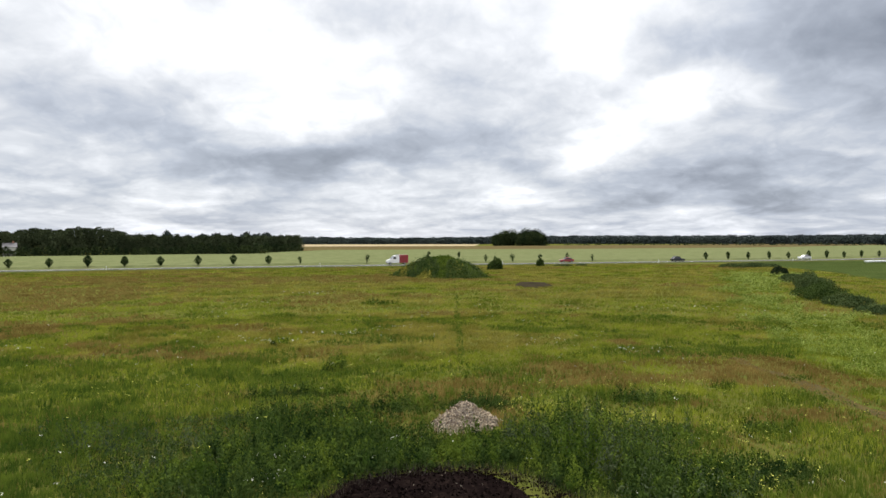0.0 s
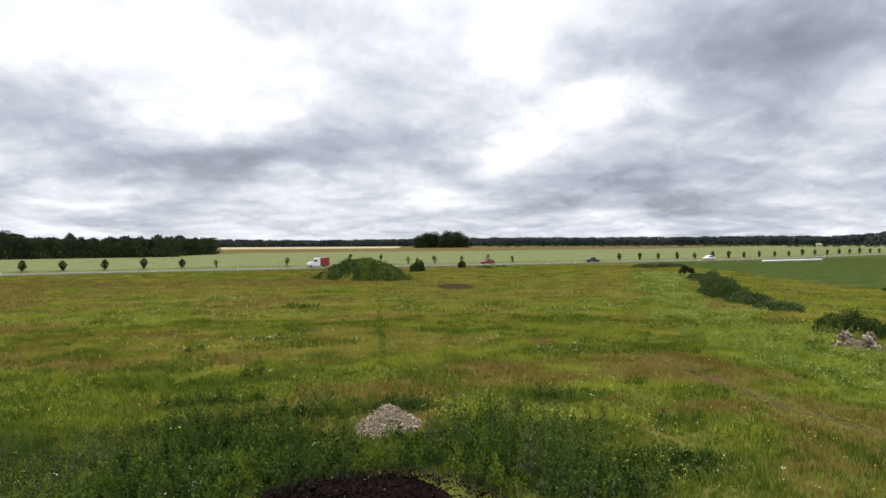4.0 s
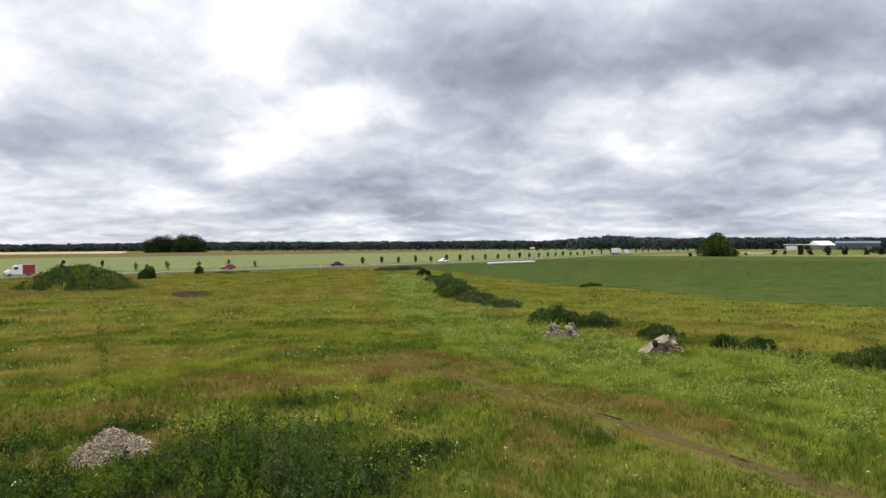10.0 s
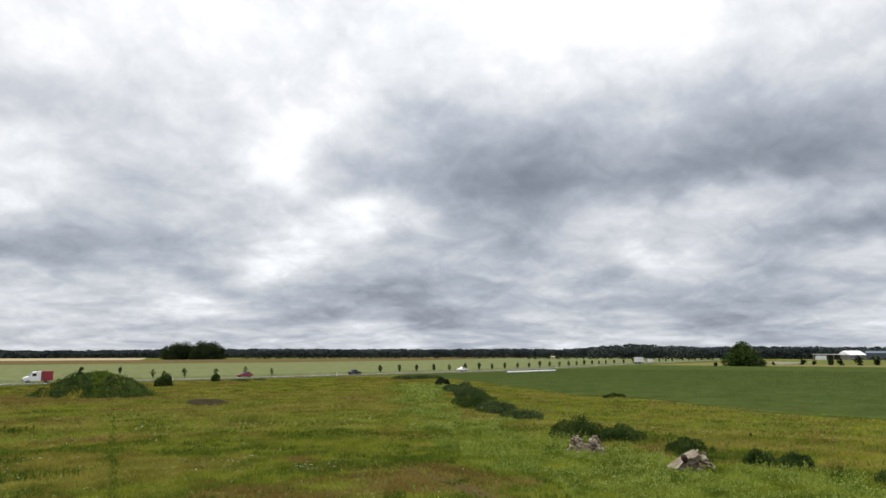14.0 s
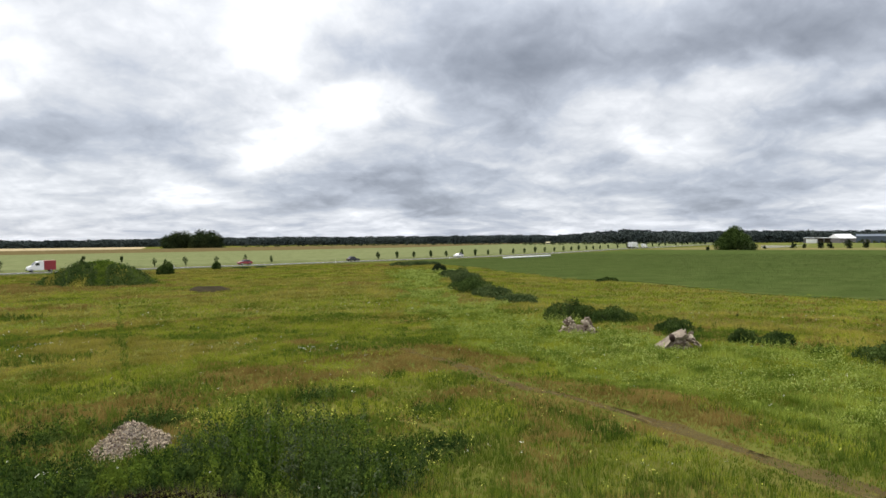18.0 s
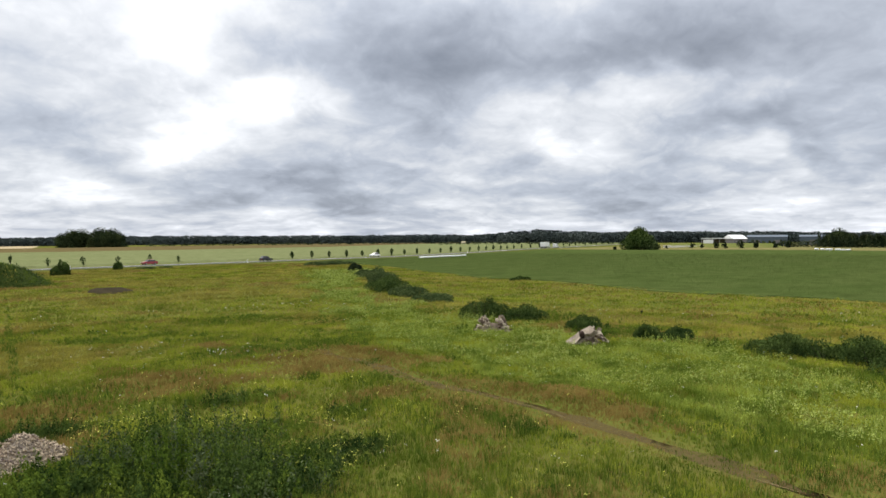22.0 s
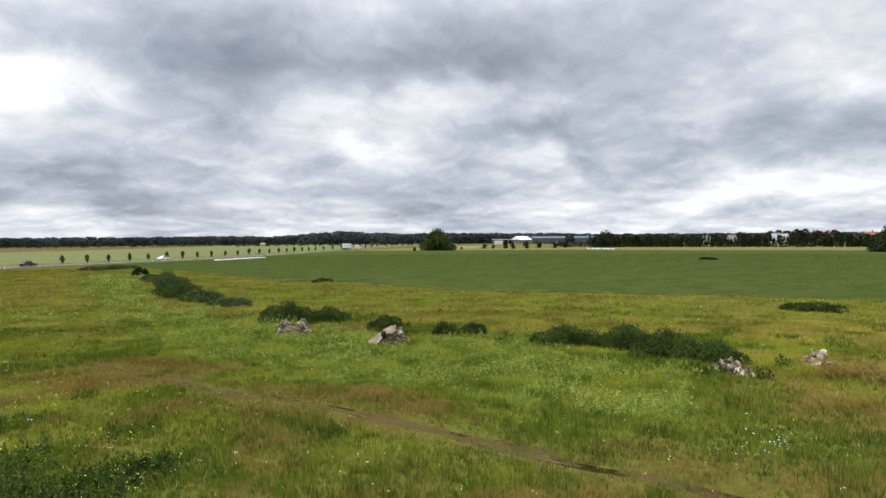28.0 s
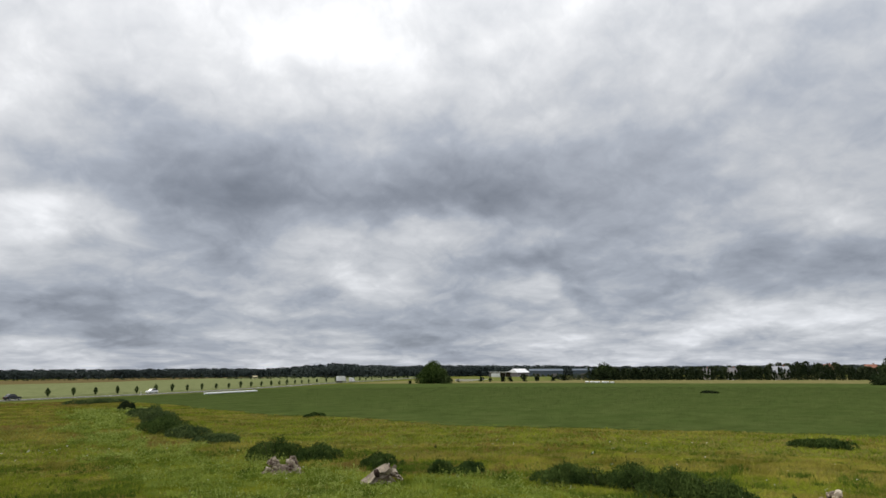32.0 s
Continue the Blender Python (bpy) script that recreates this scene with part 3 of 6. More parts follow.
def build_ground():
    rings = np.concatenate([np.linspace(0.002, 120, 150), np.geomspace(124, 4600, 40)])
    segs = 300
    a = np.linspace(0, 2 * math.pi, segs, endpoint=False)
    x, y = np.outer(rings, np.cos(a)), np.outer(rings, np.sin(a))
    v = np.stack([x, y, ground_z(x, y)], -1).reshape(-1, 3)
    i, j = np.meshgrid(np.arange(len(rings) - 1), np.arange(segs), indexing="ij")
    j2 = (j + 1) % segs
    f = np.stack([i * segs + j, (i + 1) * segs + j, (i + 1) * segs + j2, i * segs + j2], -1).reshape(-1, 4)
    thing("ground", Matrix(), "rough meadow soil reaching to the horizon", "ground", kind="structure", data=mesh_np("ground", v, f, M_GROUND, smooth=True))


build_ground()
ribbon("verge", M_VERGE, -9.0, 11.0, 0.10, "mown grass verge along the road", "verge")
ribbon("road", M_ASPHALT, -3.3, 3.3, 0.25, "grey asphalt country road", "road")
ribbon("road_line", M_WHITE, -3.05, -2.9, 0.255, "white painted edge line", "road marking")


def slab(name, poly, height, mat, label, category="field", edge_noise=1.2, step=3.0):
    """A crop standing as a slab with an uneven edge."""
    p = np.array(poly + poly[:1], float)
    s = np.concatenate([[0], np.cumsum(np.hypot(*np.diff(p, axis=0).T))])
    q = np.arange(0, s[-1], step)
    x, y = np.interp(q, s, p[:, 0]), np.interp(q, s, p[:, 1])
    x = x + (fbm(x, y, 9, 4, 31) - 0.5) * edge_noise * 2
    y = y + (fbm(x, y, 9, 4, 37) - 0.5) * edge_noise * 2
    bm = bmesh.new()
    top = [bm.verts.new((a, b, height)) for a, b in zip(x, y)]
    tx, ty = np.roll(x, -1) - np.roll(x, 1), np.roll(y, -1) - np.roll(y, 1)
    ln = np.hypot(tx, ty) + 1e-6
    turn = np.sign(np.sum(x * np.roll(y, -1) - np.roll(x, -1) * y))
    ox, oy = x + turn * ty / ln * 3 * height, y - turn * tx / ln * 3 * height
    low = [bm.verts.new((a, b, -0.12)) for a, b in zip(ox, oy)]
    bm.faces.new(top)
    for i in range(len(top)):
        j = (i + 1) % len(top)
        bm.faces.new((low[i], low[j], top[j], top[i]))
    bmesh.ops.recalc_face_normals(bm, faces=bm.faces)
    bmesh.ops.triangulate(bm, faces=[f for f in bm.faces if len(f.verts) > 4])
    return thing(name, Matrix(), label, category, kind="structure", data=mesh_bm(name, bm, mat))


FIELD_DARK = [(99, 196), (93, 165), (88, 135), (82, 112), (79.5, 94), (79, 74), (78.5, 58), (79, 42), (82.5, 30), (86, 20), (88, 4), (90, -60), (150, -160), (320, -120), (352, -40), (362, 40),
              (345, 90), (345, 140), (330, 185), (298, 228), (280, 270), (206, 236), (146, 206), (120, 200)]
slab("crop_field", FIELD_DARK, 0.14, M_BEET, "even dark green crop field with faint drill rows", edge_noise=4.5, step=1.5)


def beyond(x, off):
    return float(road_y(x)) + off


slab("barley_field", [(-420, beyond(-420, 16)), (-200, beyond(-200, 15)), (-98, beyond(-98, 15)), (0, beyond(0, 15)), (90, beyond(90, 15)), (146, beyond(146, 15)), (206, beyond(206, 15)),
                      (290, beyond(290, 15)), (466, beyond(466, 16)), (640, beyond(640, 18)), (640, 610), (420, 600), (250, 480), (120, 440), (-60, 425), (-72, 382), (-84, 320), (-115, 309), (-180, 275), (-300, 140), (-400, 65)],
     0.55, M_BARLEY, "pale green barley field beyond the road", edge_noise=0.6, step=6)
slab("fallow_field", [(-130, 408), (-60, 432), (120, 447), (250, 487), (420, 607), (700, 640), (700, 900), (420, 790), (60, 650), (-130, 640)], 0.3, M_FALLOW, "brownish fallow field before the far wood", edge_noise=1, step=12)
slab("ripe_field", [(-190, 645), (50, 655), (72, 830), (-230, 860)], 0.6, M_RIPE, "pale ripe grain field in the distance", edge_noise=1, step=12)
slab("stubble_field", [(352, 30), (346, 95), (350, 150), (336, 190), (304, 236), (290, 276), (480, 340), (640, 380), (640, 40), (470, 20), (420, -40), (365, -40)], 0.12, M_STUBBLE, "buff stubble strip behind the green field", edge_noise=1, step=6)


def polar(a, d):
    return -math.sin(radians(a)) * d, math.cos(radians(a)) * d


slab("grass_bank", [polar(-56.2, 462), polar(-58, 460), polar(-60, 458), polar(-62, 458), polar(-63.5, 460), polar(-63.5, 474), polar(-60, 476), polar(-56.2, 476)], 2.6, M_VERGE, "low grassy bank before the farm buildings", "bank", edge_noise=1.5, step=3)


M_CROP = leaf_mat("crop_leaf", (0.056, 0.080, 0.022), (0.088, 0.110, 0.034), 0.3, 0.15, up=0.8)


def crop_leaves():
    """Leaves of the low crop, thinning out over a ragged margin."""
    rng = np.random.default_rng(47)
    n = 260000
    e = rng.uniform(0, 1, n)
    r = 72 * (290 / 72) ** e
    a = np.radians(rng.uniform(-100, -20, n))
    x, y = -np.sin(a) * r, np.cos(a) * r
    k = (fbm(x, y, 6, 4, 121) - 0.5) * 9
    ok = inside(x + k, y + k * 0.6, FIELD_DARK) & (y < road_y(x) - 10)
    x, y, r = x[ok], y[ok], r[ok]
    n = len(x)
    c = np.stack([x, y, 0.12 + rng.uniform(0, 0.06, n)], 1)
    v, f = leaf_quads(c, np.maximum(0.06, r * 0.0006), rng, 0.75)
    thing("crop_leaves", Matrix(), "low dark green crop leaves with a ragged edge", "crop", kind="stuff", data=mesh_np("crop_leaves", v, f, M_CROP))


crop_leaves()


def wheel_ruts():
    y = np.arange(-8, 58, 0.4)
    x = track_x(y)
    taper = np.clip((54 - y) / 20, 0.05, 1)
    left, right = x - (0.34 + 0.9 * (fbm(x, y, 2.2, 3, 3) - 0.5)) * taper, x + (0.5 + 1.3 * (fbm(x, y, 2.2, 3, 4) - 0.5)) * taper
    n = len(y)
    v = np.concatenate([np.column_stack([c, y, ground_z(c, y) + 0.012]) for c in (left, x - 0.2 * taper, x + 0.3 * taper, right)])
    f = [(c * n + i, (c + 1) * n + i, (c + 1) * n + i + 1, c * n + i + 1) for c in range(3) for i in range(n - 1)]
    thing("track", Matrix(), "worn brownish track with thin grass across the meadow", "track", kind="structure", data=mesh_np("track", v, f, M_TRACK))
    y = np.arange(9, 28, 0.25)
    x = track_x(y) - 0.1
    w = 0.042 * np.clip((fbm(x * 3, y, 1.1, 3, 7) - 0.40) * 4, 0.02, 1.2) * np.clip((28 - y) / 5, 0.05, 1)
    v = np.concatenate([np.column_stack([c, y, ground_z(c, y) + 0.03]) for c in (x - w, x + w)])
    n = len(y)
    f = [(i, n + i, n + i + 1, i + 1) for i in range(n - 1)]
    thing("wheel_rut", Matrix(), "thin pale worn line along the track", "track", kind="structure", data=mesh_np("wheel_rut", v, f, M_RUT))


wheel_ruts()

# ---- meadow growth ----
def blades(p, h, w, count, rng, spread=0.10, lean=0.45):
    """Three-cornered blades: count of them at every place of p."""
    n = len(p) * count
    base = np.repeat(p, count, 0)
    hh = np.repeat(h, count) * rng.uniform(0.55, 1.15, n)
    ww = np.repeat(w, count) * rng.uniform(0.7, 1.3, n)
    a, b = rng.uniform(0, 2 * math.pi, n), rng.uniform(0, 2 * math.pi, n)
    s = spread * rng.uniform(0, 1, n) * (1 + 4 * np.repeat(w, count))
    base = base + np.stack([np.cos(a) * s, np.sin(a) * s, np.zeros(n)], 1)
    side = np.stack([np.cos(b), np.sin(b), np.zeros(n)], 1) * ww[:, None] / 2
    tip = base + np.stack([np.cos(a) * hh * lean * rng.uniform(0, 1, n), np.sin(a) * hh * lean * rng.uniform(0, 1, n), hh], 1)
    v = np.stack([base - side, base + side, tip], 1).reshape(-1, 3)
    return v, np.arange(3 * n).reshape(n, 3)


def wedge(n, r0, r1, rng, power=-0.3, a0=-93.0, a1=37.0):
    """Places on the ground in the part that is looked at; the near ones denser (density as r to the power)."""
    u = rng.uniform(0, 1, n)
    e = power + 2
    r = (r0 ** e + u * (r1 ** e - r0 ** e)) ** (1 / e)
    a = np.radians(rng.uniform(a0, a1, n))
    return -np.sin(a) * r, np.cos(a) * r


PALE_ZONE = [(27.2, 8.5), (24.6, 14), (23.2, 22), (22.8, 27), (24, 36), (25.5, 46), (30, 58), (36, 74), (44, 92), (52, 108), (60, 122), (72, 140), (80, 140), (72, 126), (62, 112), (52, 98),
             (45, 82), (41, 66), (38, 52), (37.5, 44), (37, 30), (39.5, 22), (38.5, 14), (35.5, 9), (31, 7)]
WEED_SPOTS = [(-3.6, 23.6, 3.4, 3.4, 0), (-5.6, 22.2, 2.8, 2.6, 0), (0.8, 22.2, 4.6, 2.0, 0), (-5.4, 20.0, 3.4, 2.2, 0), (4.8, 20.2, 2.0, 2.4, 0), (-8.4, 22.4, 3.0, 2.6, 0), (6.0, 22.6, 3.4, 3.4, 0), (7.2, 19.6, 3.2, 2.8, 0), (10.3, 20.6, 2.6, 1.7, 0),
              (-5.9, 31.3, 2.6, 0.7, 0), (2.6, 29.2, 2.0, 0.9, 0), (-0.9, 28.8, 2.2, 0.8, 0)]
SPARE_SPOTS = [(0.8, 16.9, 4.1, 4.7, 0), (1.75, 26.3, 1.5, 1.2, 0)]
LUSH_SPOTS = [(-18, 33, 6, 1.6, 0), (-9, 36.5, 7, 1.2, 0), (-26, 40, 7, 1.4, 0), (10.4, 29.8, 2.2, 1.0, 0), (9.8, 24.3, 2.4, 1.1, 0), (11, 20.4, 2.6, 1.6, 0), (17.3, 19, 0.8, 3.0, 0), (25, 11, 1.0, 6, 0), (26.5, 3, 3, 4, 0), (39.5, 25, 3, 2, 0), (41, 33, 3, 2.5, 0), (10.3, 29.9, 2.2, 0.9, 0), (10.5, 20.0, 2.4, 1.6, 0), (9.4, 22.8, 1.6, 1.0, 0)]
HEAP_SPOTS = [(36.6, 8.1, 1.0, 0.9, 0), (33.6, 38.2, 2.0, 1.8, 0), (35.0, 29.8, 2.0, 2.0, 0), (37.4, 8.2, 1.2, 1.4, 0)]
GREEN_SPOTS = [(-14.5, 33.7, 4.5, 2.2, 0), (-12.9, 37.0, 3, 2, 0), (-12.1, 20.5, 2.2, 2.0, 0), (15.2, 23.2, 1.6, 1.4, 0), (17.4, 14.4, 1.6, 2.2, 0), (16.6, 11.5, 1.8, 2.0, 0), (13.8, 20.6, 2.0, 1.2, 0), (14.1, 40.4, 3, 1.6, 0), (8.9, 68.4, 4, 3, 0), (13.7, 36.2, 2.2, 1.4, 0)]
RUST_SPOTS = [(39.2, 1.4, 2.6, 3.2, 0), (-52, 92, 22, 9, 15), (-30, 76, 12, 4, 10), (-38, 52, 9, 4, 10), (-22, 40, 5, 2.5, 0), (12.4, 19.6, 2.4, 1.2, -40), (15.4, 18.6, 1.3, 2.2, 0),
              (12, 29.5, 2.8, 1.3, 0), (15, 41, 2.0, 7, 0), (20.0, 28, 1.2, 5, 0), (58, 100, 5, 12, -12), (60, 52, 3, 7, 0), (73, 36, 3, 6, 0), (60, 30, 4, 7, 0), (41.0, 2.6, 2.4, 2.6, 0), (31.5, 3.0, 4.0, 2.2, 0), (28.5, -1, 5, 2, 20), (22.3, 15, 1.4, 6, 0), (22.6, 6, 2.2, 5, 0), (50, 8, 5, 4, 0),
              (8.6, 33.9, 2.0, 0.9, 0), (15.7, 27.0, 2.6, 1.6, 0), (-13.3, 25.9, 3.0, 1.6, 0), (-22.5, 41.8, 5, 2.0, 0), (-19.0, 41.6, 6, 2.5, 0), (14.2, 19.6, 2.6, 2.6, 0), (14.6, 17.1, 1.6, 1.4, 0), (11.7, 15.7, 1.0, 1.2, 0), (19.8, 25.5, 1.4, 1.6, 0), (7.8, 36.6, 2.5, 1.6, 0), (20.0, 34.5, 2.5, 1.5, 0), (68.2, 31.0, 3, 3, 0), (-40.7, 86.3, 10, 4, 0), (-13.2, 86.3, 6, 2, 0)]


def any_spot(x, y, spots):
    out = np.zeros(np.shape(x))
    for cx, cy, rx, ry, turn in spots:
        out = np.maximum(out, spot(x, y, cx, cy, rx, ry, turn))
    return out


def in_pale(x, y):
    """The pale stand, with a ragged edge that loosens farther off."""
    k = 1.5 + 0.06 * np.hypot(x, y)
    return inside(x + (fbm(x, y, 5, 3, 41) - 0.5) * 2 * k, y + (fbm(x, y, 5, 3, 43) - 0.5) * 3 * k, PALE_ZONE)


def meadow(name, n, r0, r1, power, per, label):
    rng = np.random.default_rng(int(r0))
    x, y = wedge(n, r0, r1, rng, power)
    r = np.hypot(x, y)
    keep = ~inside(x, y, FIELD_DARK) & (y < road_y(x) - 8.5) & (any_spot(x, y, SPARE_SPOTS) < 0.42)
    on_track = np.exp(-((x - track_x(y)) / 1.25) ** 2) * np.clip((50 - y) / 22, 0, 1)
    rut = np.exp(-((x - track_x(y) + 0.1) / 0.12) ** 2) * (y < 28)
    bare = np.exp(-((x - track_x(y) - 0.35) / 0.6) ** 2) * np.clip((fbm(x, y * 0.5, 1.6, 3, 45) - 0.42) * 5, 0, 1) * (y < 45)
    keep &= rng.uniform(0, 1, n) > np.maximum(0.5 * bare, 0.35 * rut)
    x, y, r, on_track = x[keep], y[keep], r[keep], on_track[keep]
    n = len(x)
    # how likely each kind is at this place
    big, mid, small = fbm(x * 0.75, y, 17, 3, 51), fbm(x * 0.8, y, 5.5, 3, 57), fbm(x, y, 1.6, 2, 63)
    pale = in_pale(x, y)
    rust = np.clip(any_spot(x, y, RUST_SPOTS) * 1.15 + (fbm(x * 0.6, y, 15, 3, 71) - 0.545 + 0.13 * np.clip(-x / 25, 0, 1)) * 4.0 + (mid - 0.52) * 3.0, 0, 0.88)
    rust = np.maximum(rust, 0.5 * on_track) * np.where(pale, 0.12, 1)
    rust = rust * np.where((x > 44) & (y < 130), 0.34, 1.0)
    rust = rust + 0.22 * np.clip((38 - r) / 12, 0, 1) * (x > 5) * ~pale * np.clip((fbm(x, y, 4.0, 3, 141) - 0.38) * 5, 0, 1)
    fresh = any_spot(x, y, GREEN_SPOTS)
    rust = rust * (1 - 0.9 * fresh)
    olive = 1 / (1 + np.exp(-((big - 0.5) * 18 + (mid - 0.5) * 14 + (small - 0.5) * 5 - 6 * fresh)))
    theta = np.arctan2(x, y)
    streak = fbm(theta * 14, r, 4.5, 4, 131)
    right = np.clip((x - 40) / 8, 0, 1) * (y < 135)
    olive = olive * (1 - right) + right * np.clip((streak - 0.46) * 5, 0.02, 0.85)
    dry = 1.6 * np.clip((fbm(theta * 11, r, 3.0, 4, 137) - 0.53) * 7, 0, 1) * right + spot(x, y, -55, 95, 40, 16, 10) * 0.9 * np.clip((fbm(x * 0.3, y, 3, 3, 111) - 0.4) * 5, 0, 1)
    dark = np.clip((fbm(x * 0.55, y, 6.0, 3, 77) - 0.58) * 4 + (fbm(x, y, 26, 2, 79) - 0.62) * 2, 0, 0.32) * (r < 70)
    line = (np.abs(x - (2.4 + 0.0457 * (y - 40))) < 0.22) & (y > 36) & (y < 105)
    dark = np.maximum(dark, 0.25 * line)
    tuft = np.clip((fbm(x * 0.8, y, 2.0, 3, 115) - 0.60) * 4, 0, 0.38) * np.clip((75 - r) / 20, 0, 1) * np.clip((fbm(x, y, 13, 2, 117) - 0.32) * 5, 0.15, 1)
    dark = np.maximum(dark, tuft)
    dark = np.maximum(dark, 0.34 * np.clip((34 - r) / 10, 0, 1) * np.clip((fbm(x, y, 3.0, 3, 143) - 0.36) * 4, 0, 1))
    dark = np.maximum(dark, 0.75 * any_spot(x, y, LUSH_SPOTS))
    # near left: lush and rusty plants thickened to paint in the lens's corner darkening
    dark = np.maximum(dark, 1.0 * spot(x, y, -15, 21, 12, 11) * np.clip(0.5 + (mid - 0.4) * 3, 0, 1))
    rust = np.maximum(rust, 0.5 * spot(x, y, -15, 23, 10, 9))
    u = 0.45 * rng.uniform(0, 1, n) + 0.55 * np.clip((fbm(x, y, 1.9, 3, 101) - 0.5) * 2.4 + 0.5, 0, 1)
    q = 0.5 * rng.uniform(0, 1, n) + 0.5 * np.clip((fbm(x * 0.8, y, 2.4, 3, 107) - 0.5) * 2.4 + 0.5, 0, 1)
    slot = np.where(u < olive, 1, 0)
    slot = np.where(q < rust, 2, slot)
    slot = np.where(rng.uniform(0, 1, n) < 0.03 + 0.12 * on_track + 0.24 * dry + 0.08 * np.clip((big - 0.55) * 4, 0, 1), 3, slot)
    seed = np.where(x > 44, 0.08, 0.16) * np.clip((r - 28) / 45, 0, 1) * np.clip(0.4 + (fbm(x, y, 12, 3, 87) - 0.35) * 3, 0, 1.3) + 0.05
    slot = np.where(rng.uniform(0, 1, n) < seed, 6, slot)
    slot = np.where((rng.uniform(0, 1, n) < dark) & ~pale, 5, slot)
    shade = any_spot(x, y, WEED_SPOTS)
    slot = np.where(rng.uniform(0, 1, n) < 2.0 * shade - 0.3, 7, slot)
    slot = np.where(pale & (rng.uniform(0, 1, n) < 0.8), np.where(small > 0.42, 4, 0), slot)
    h = 0.27 * (0.4 + 0.7 * fbm(x, y, 2.8, 2, 83) + 1.5 * np.clip(fbm(x, y, 1.1, 2, 85) - 0.5, 0, 1)) * np.where(pale, 1.1, 1) * (1 - 0.55 * on_track)
    h = np.where(slot == 5, h * 1.4, h)
    w = np.maximum(0.018, r * 0.00095) * np.where(slot == 4, 1.5, 1) * np.where(slot == 5, 1.6, 1)
    p = np.stack([x, y, ground_z(x, y) - 0.02], 1)
    v, f = blades(p, h, w, per, rng)
    data = mesh_np(name, v, f, [M_GREEN, M_OLIVE, M_RUST, M_STRAW, M_PALE, M_LUSH, M_SEED, M_DARK], np.repeat(slot, per))
    thing(name, Matrix(), label, "grass", kind="stuff", data=data)


meadow("meadow_grass", 230000, 17, 66, -1.0, 4, "rough green, olive and rusty meadow grass")
meadow("far_meadow_grass", 240000, 62, 200, -1.0, 4, "rough olive and rusty meadow grass farther off")

# ---- weeds, flowers, bushes, trees ----
def weed_patch(name, spots, n, height, leaf, mats, label, seed, per=42, wide=0.17, cut=0.36):
    """Tall leafy weeds standing close: leaves up and down each stalk."""
    rng = np.random.default_rng(seed)
    out = []
    for cx, cy, rx, ry, turn in spots:
        m = int(n * rx * ry)
        x, y = cx + rng.normal(0, 0.75, m) * rx, cy + rng.normal(0, 0.75, m) * ry
        ok = (spot(x, y, cx, cy, rx, ry, turn) > cut) & (any_spot(x, y, SPARE_SPOTS) < 0.47)
        out.append(np.stack([x[ok], y[ok]], 1))
    p = np.concatenate(out)
    x, y = p[:, 0], p[:, 1]
    h = height * rng.uniform(0.5, 1.2, len(p)) * (0.15 + 1.6 * fbm(x, y, 1.5, 3, seed))
    i = np.repeat(np.arange(len(p)), per)
    u = rng.uniform(0.05, 1, len(i))
    a, rad = rng.uniform(0, 2 * math.pi, len(i)), wide * (1.05 - u) * rng.uniform(0.2, 1.3, len(i))
    bend = rng.normal(0, 0.13, (len(p), 2))[i] * (u * h[i])[:, None]
    c = np.stack([x[i] + np.cos(a) * rad + bend[:, 0], y[i] + np.sin(a) * rad + bend[:, 1], ground_z(x, y)[i] + u * h[i]], 1)
    v, f = leaf_quads(c, leaf * (1.15 - 0.5 * u), rng, 0.0, 1.5)
    pick = 0.35 * rng.uniform(0, 1, len(p)) + 0.65 * np.clip((fbm(x, y, 1.7, 3, seed + 40) - 0.5) * 2.2 + 0.5, 0, 1)
    kind = np.clip(((pick - 0.38) * 1.9 * len(mats)).astype(int), 0, len(mats) - 1)
    # tips favour the last material; on nettles, mugwort: young growth plus painted top light
    thing(name, Matrix(), label, "weeds", kind="stuff", data=mesh_np(name, v, f, mats, np.where((u > 0.72) & (rng.uniform(0, 1, len(i)) < 0.45), len(mats) - 1, kind[i])))


weed_patch("nettle_thicket", [(-3.6, 24.4, 2.6, 2.2, 0), (-5.6, 22.6, 2.2, 1.6, 0), (-3.6, 21.2, 2.2, 1.3, 0), (-1.4, 23.0, 2.0, 1.4, 0), (2.0, 23.2, 2.4, 0.9, 0), (0.6, 21.8, 3.8, 0.9, 0), (-2.2, 21.3, 2.2, 0.9, 0), (-4.8, 20.0, 2.4, 1.3, 0), (-6.6, 19.6, 2.0, 1.3, 0), (4.6, 20.2, 1.2, 1.6, 0), (3.2, 22.2, 2.0, 0.9, 0), (-5.8, 26.6, 2.4, 1.1, 0), (-3.0, 27.0, 1.8, 0.7, 0),
                              (-7.4, 31.0, 1.0, 0.5, 0), (-4.4, 31.6, 0.9, 0.4, 0), (-5.9, 31.4, 0.9, 0.4, 0), (2.6, 29.2, 1.8, 0.8, 0), (-5.1, 37.7, 1.0, 0.6, 0), (-0.9, 28.8, 2.0, 0.6, 0)],
           58, 0.9, 0.052, [M_DARK, M_LUSH], "dark green nettles and tall weeds standing close", 5, per=56, wide=0.30)
weed_patch("mixed_weeds", [(-9.5, 22.6, 3.4, 3.0, 0), (-8.2, 20.0, 2.6, 1.6, 0), (-12.5, 24.6, 2.6, 1.8, 0), (-8.0, 26.4, 2.4, 1.2, 0)], 45, 0.62, 0.04, [M_DARK, M_LUSH, M_GREY], "half-tall mixed green and grey-green weeds beside the nettles", 6, per=30, wide=0.28)
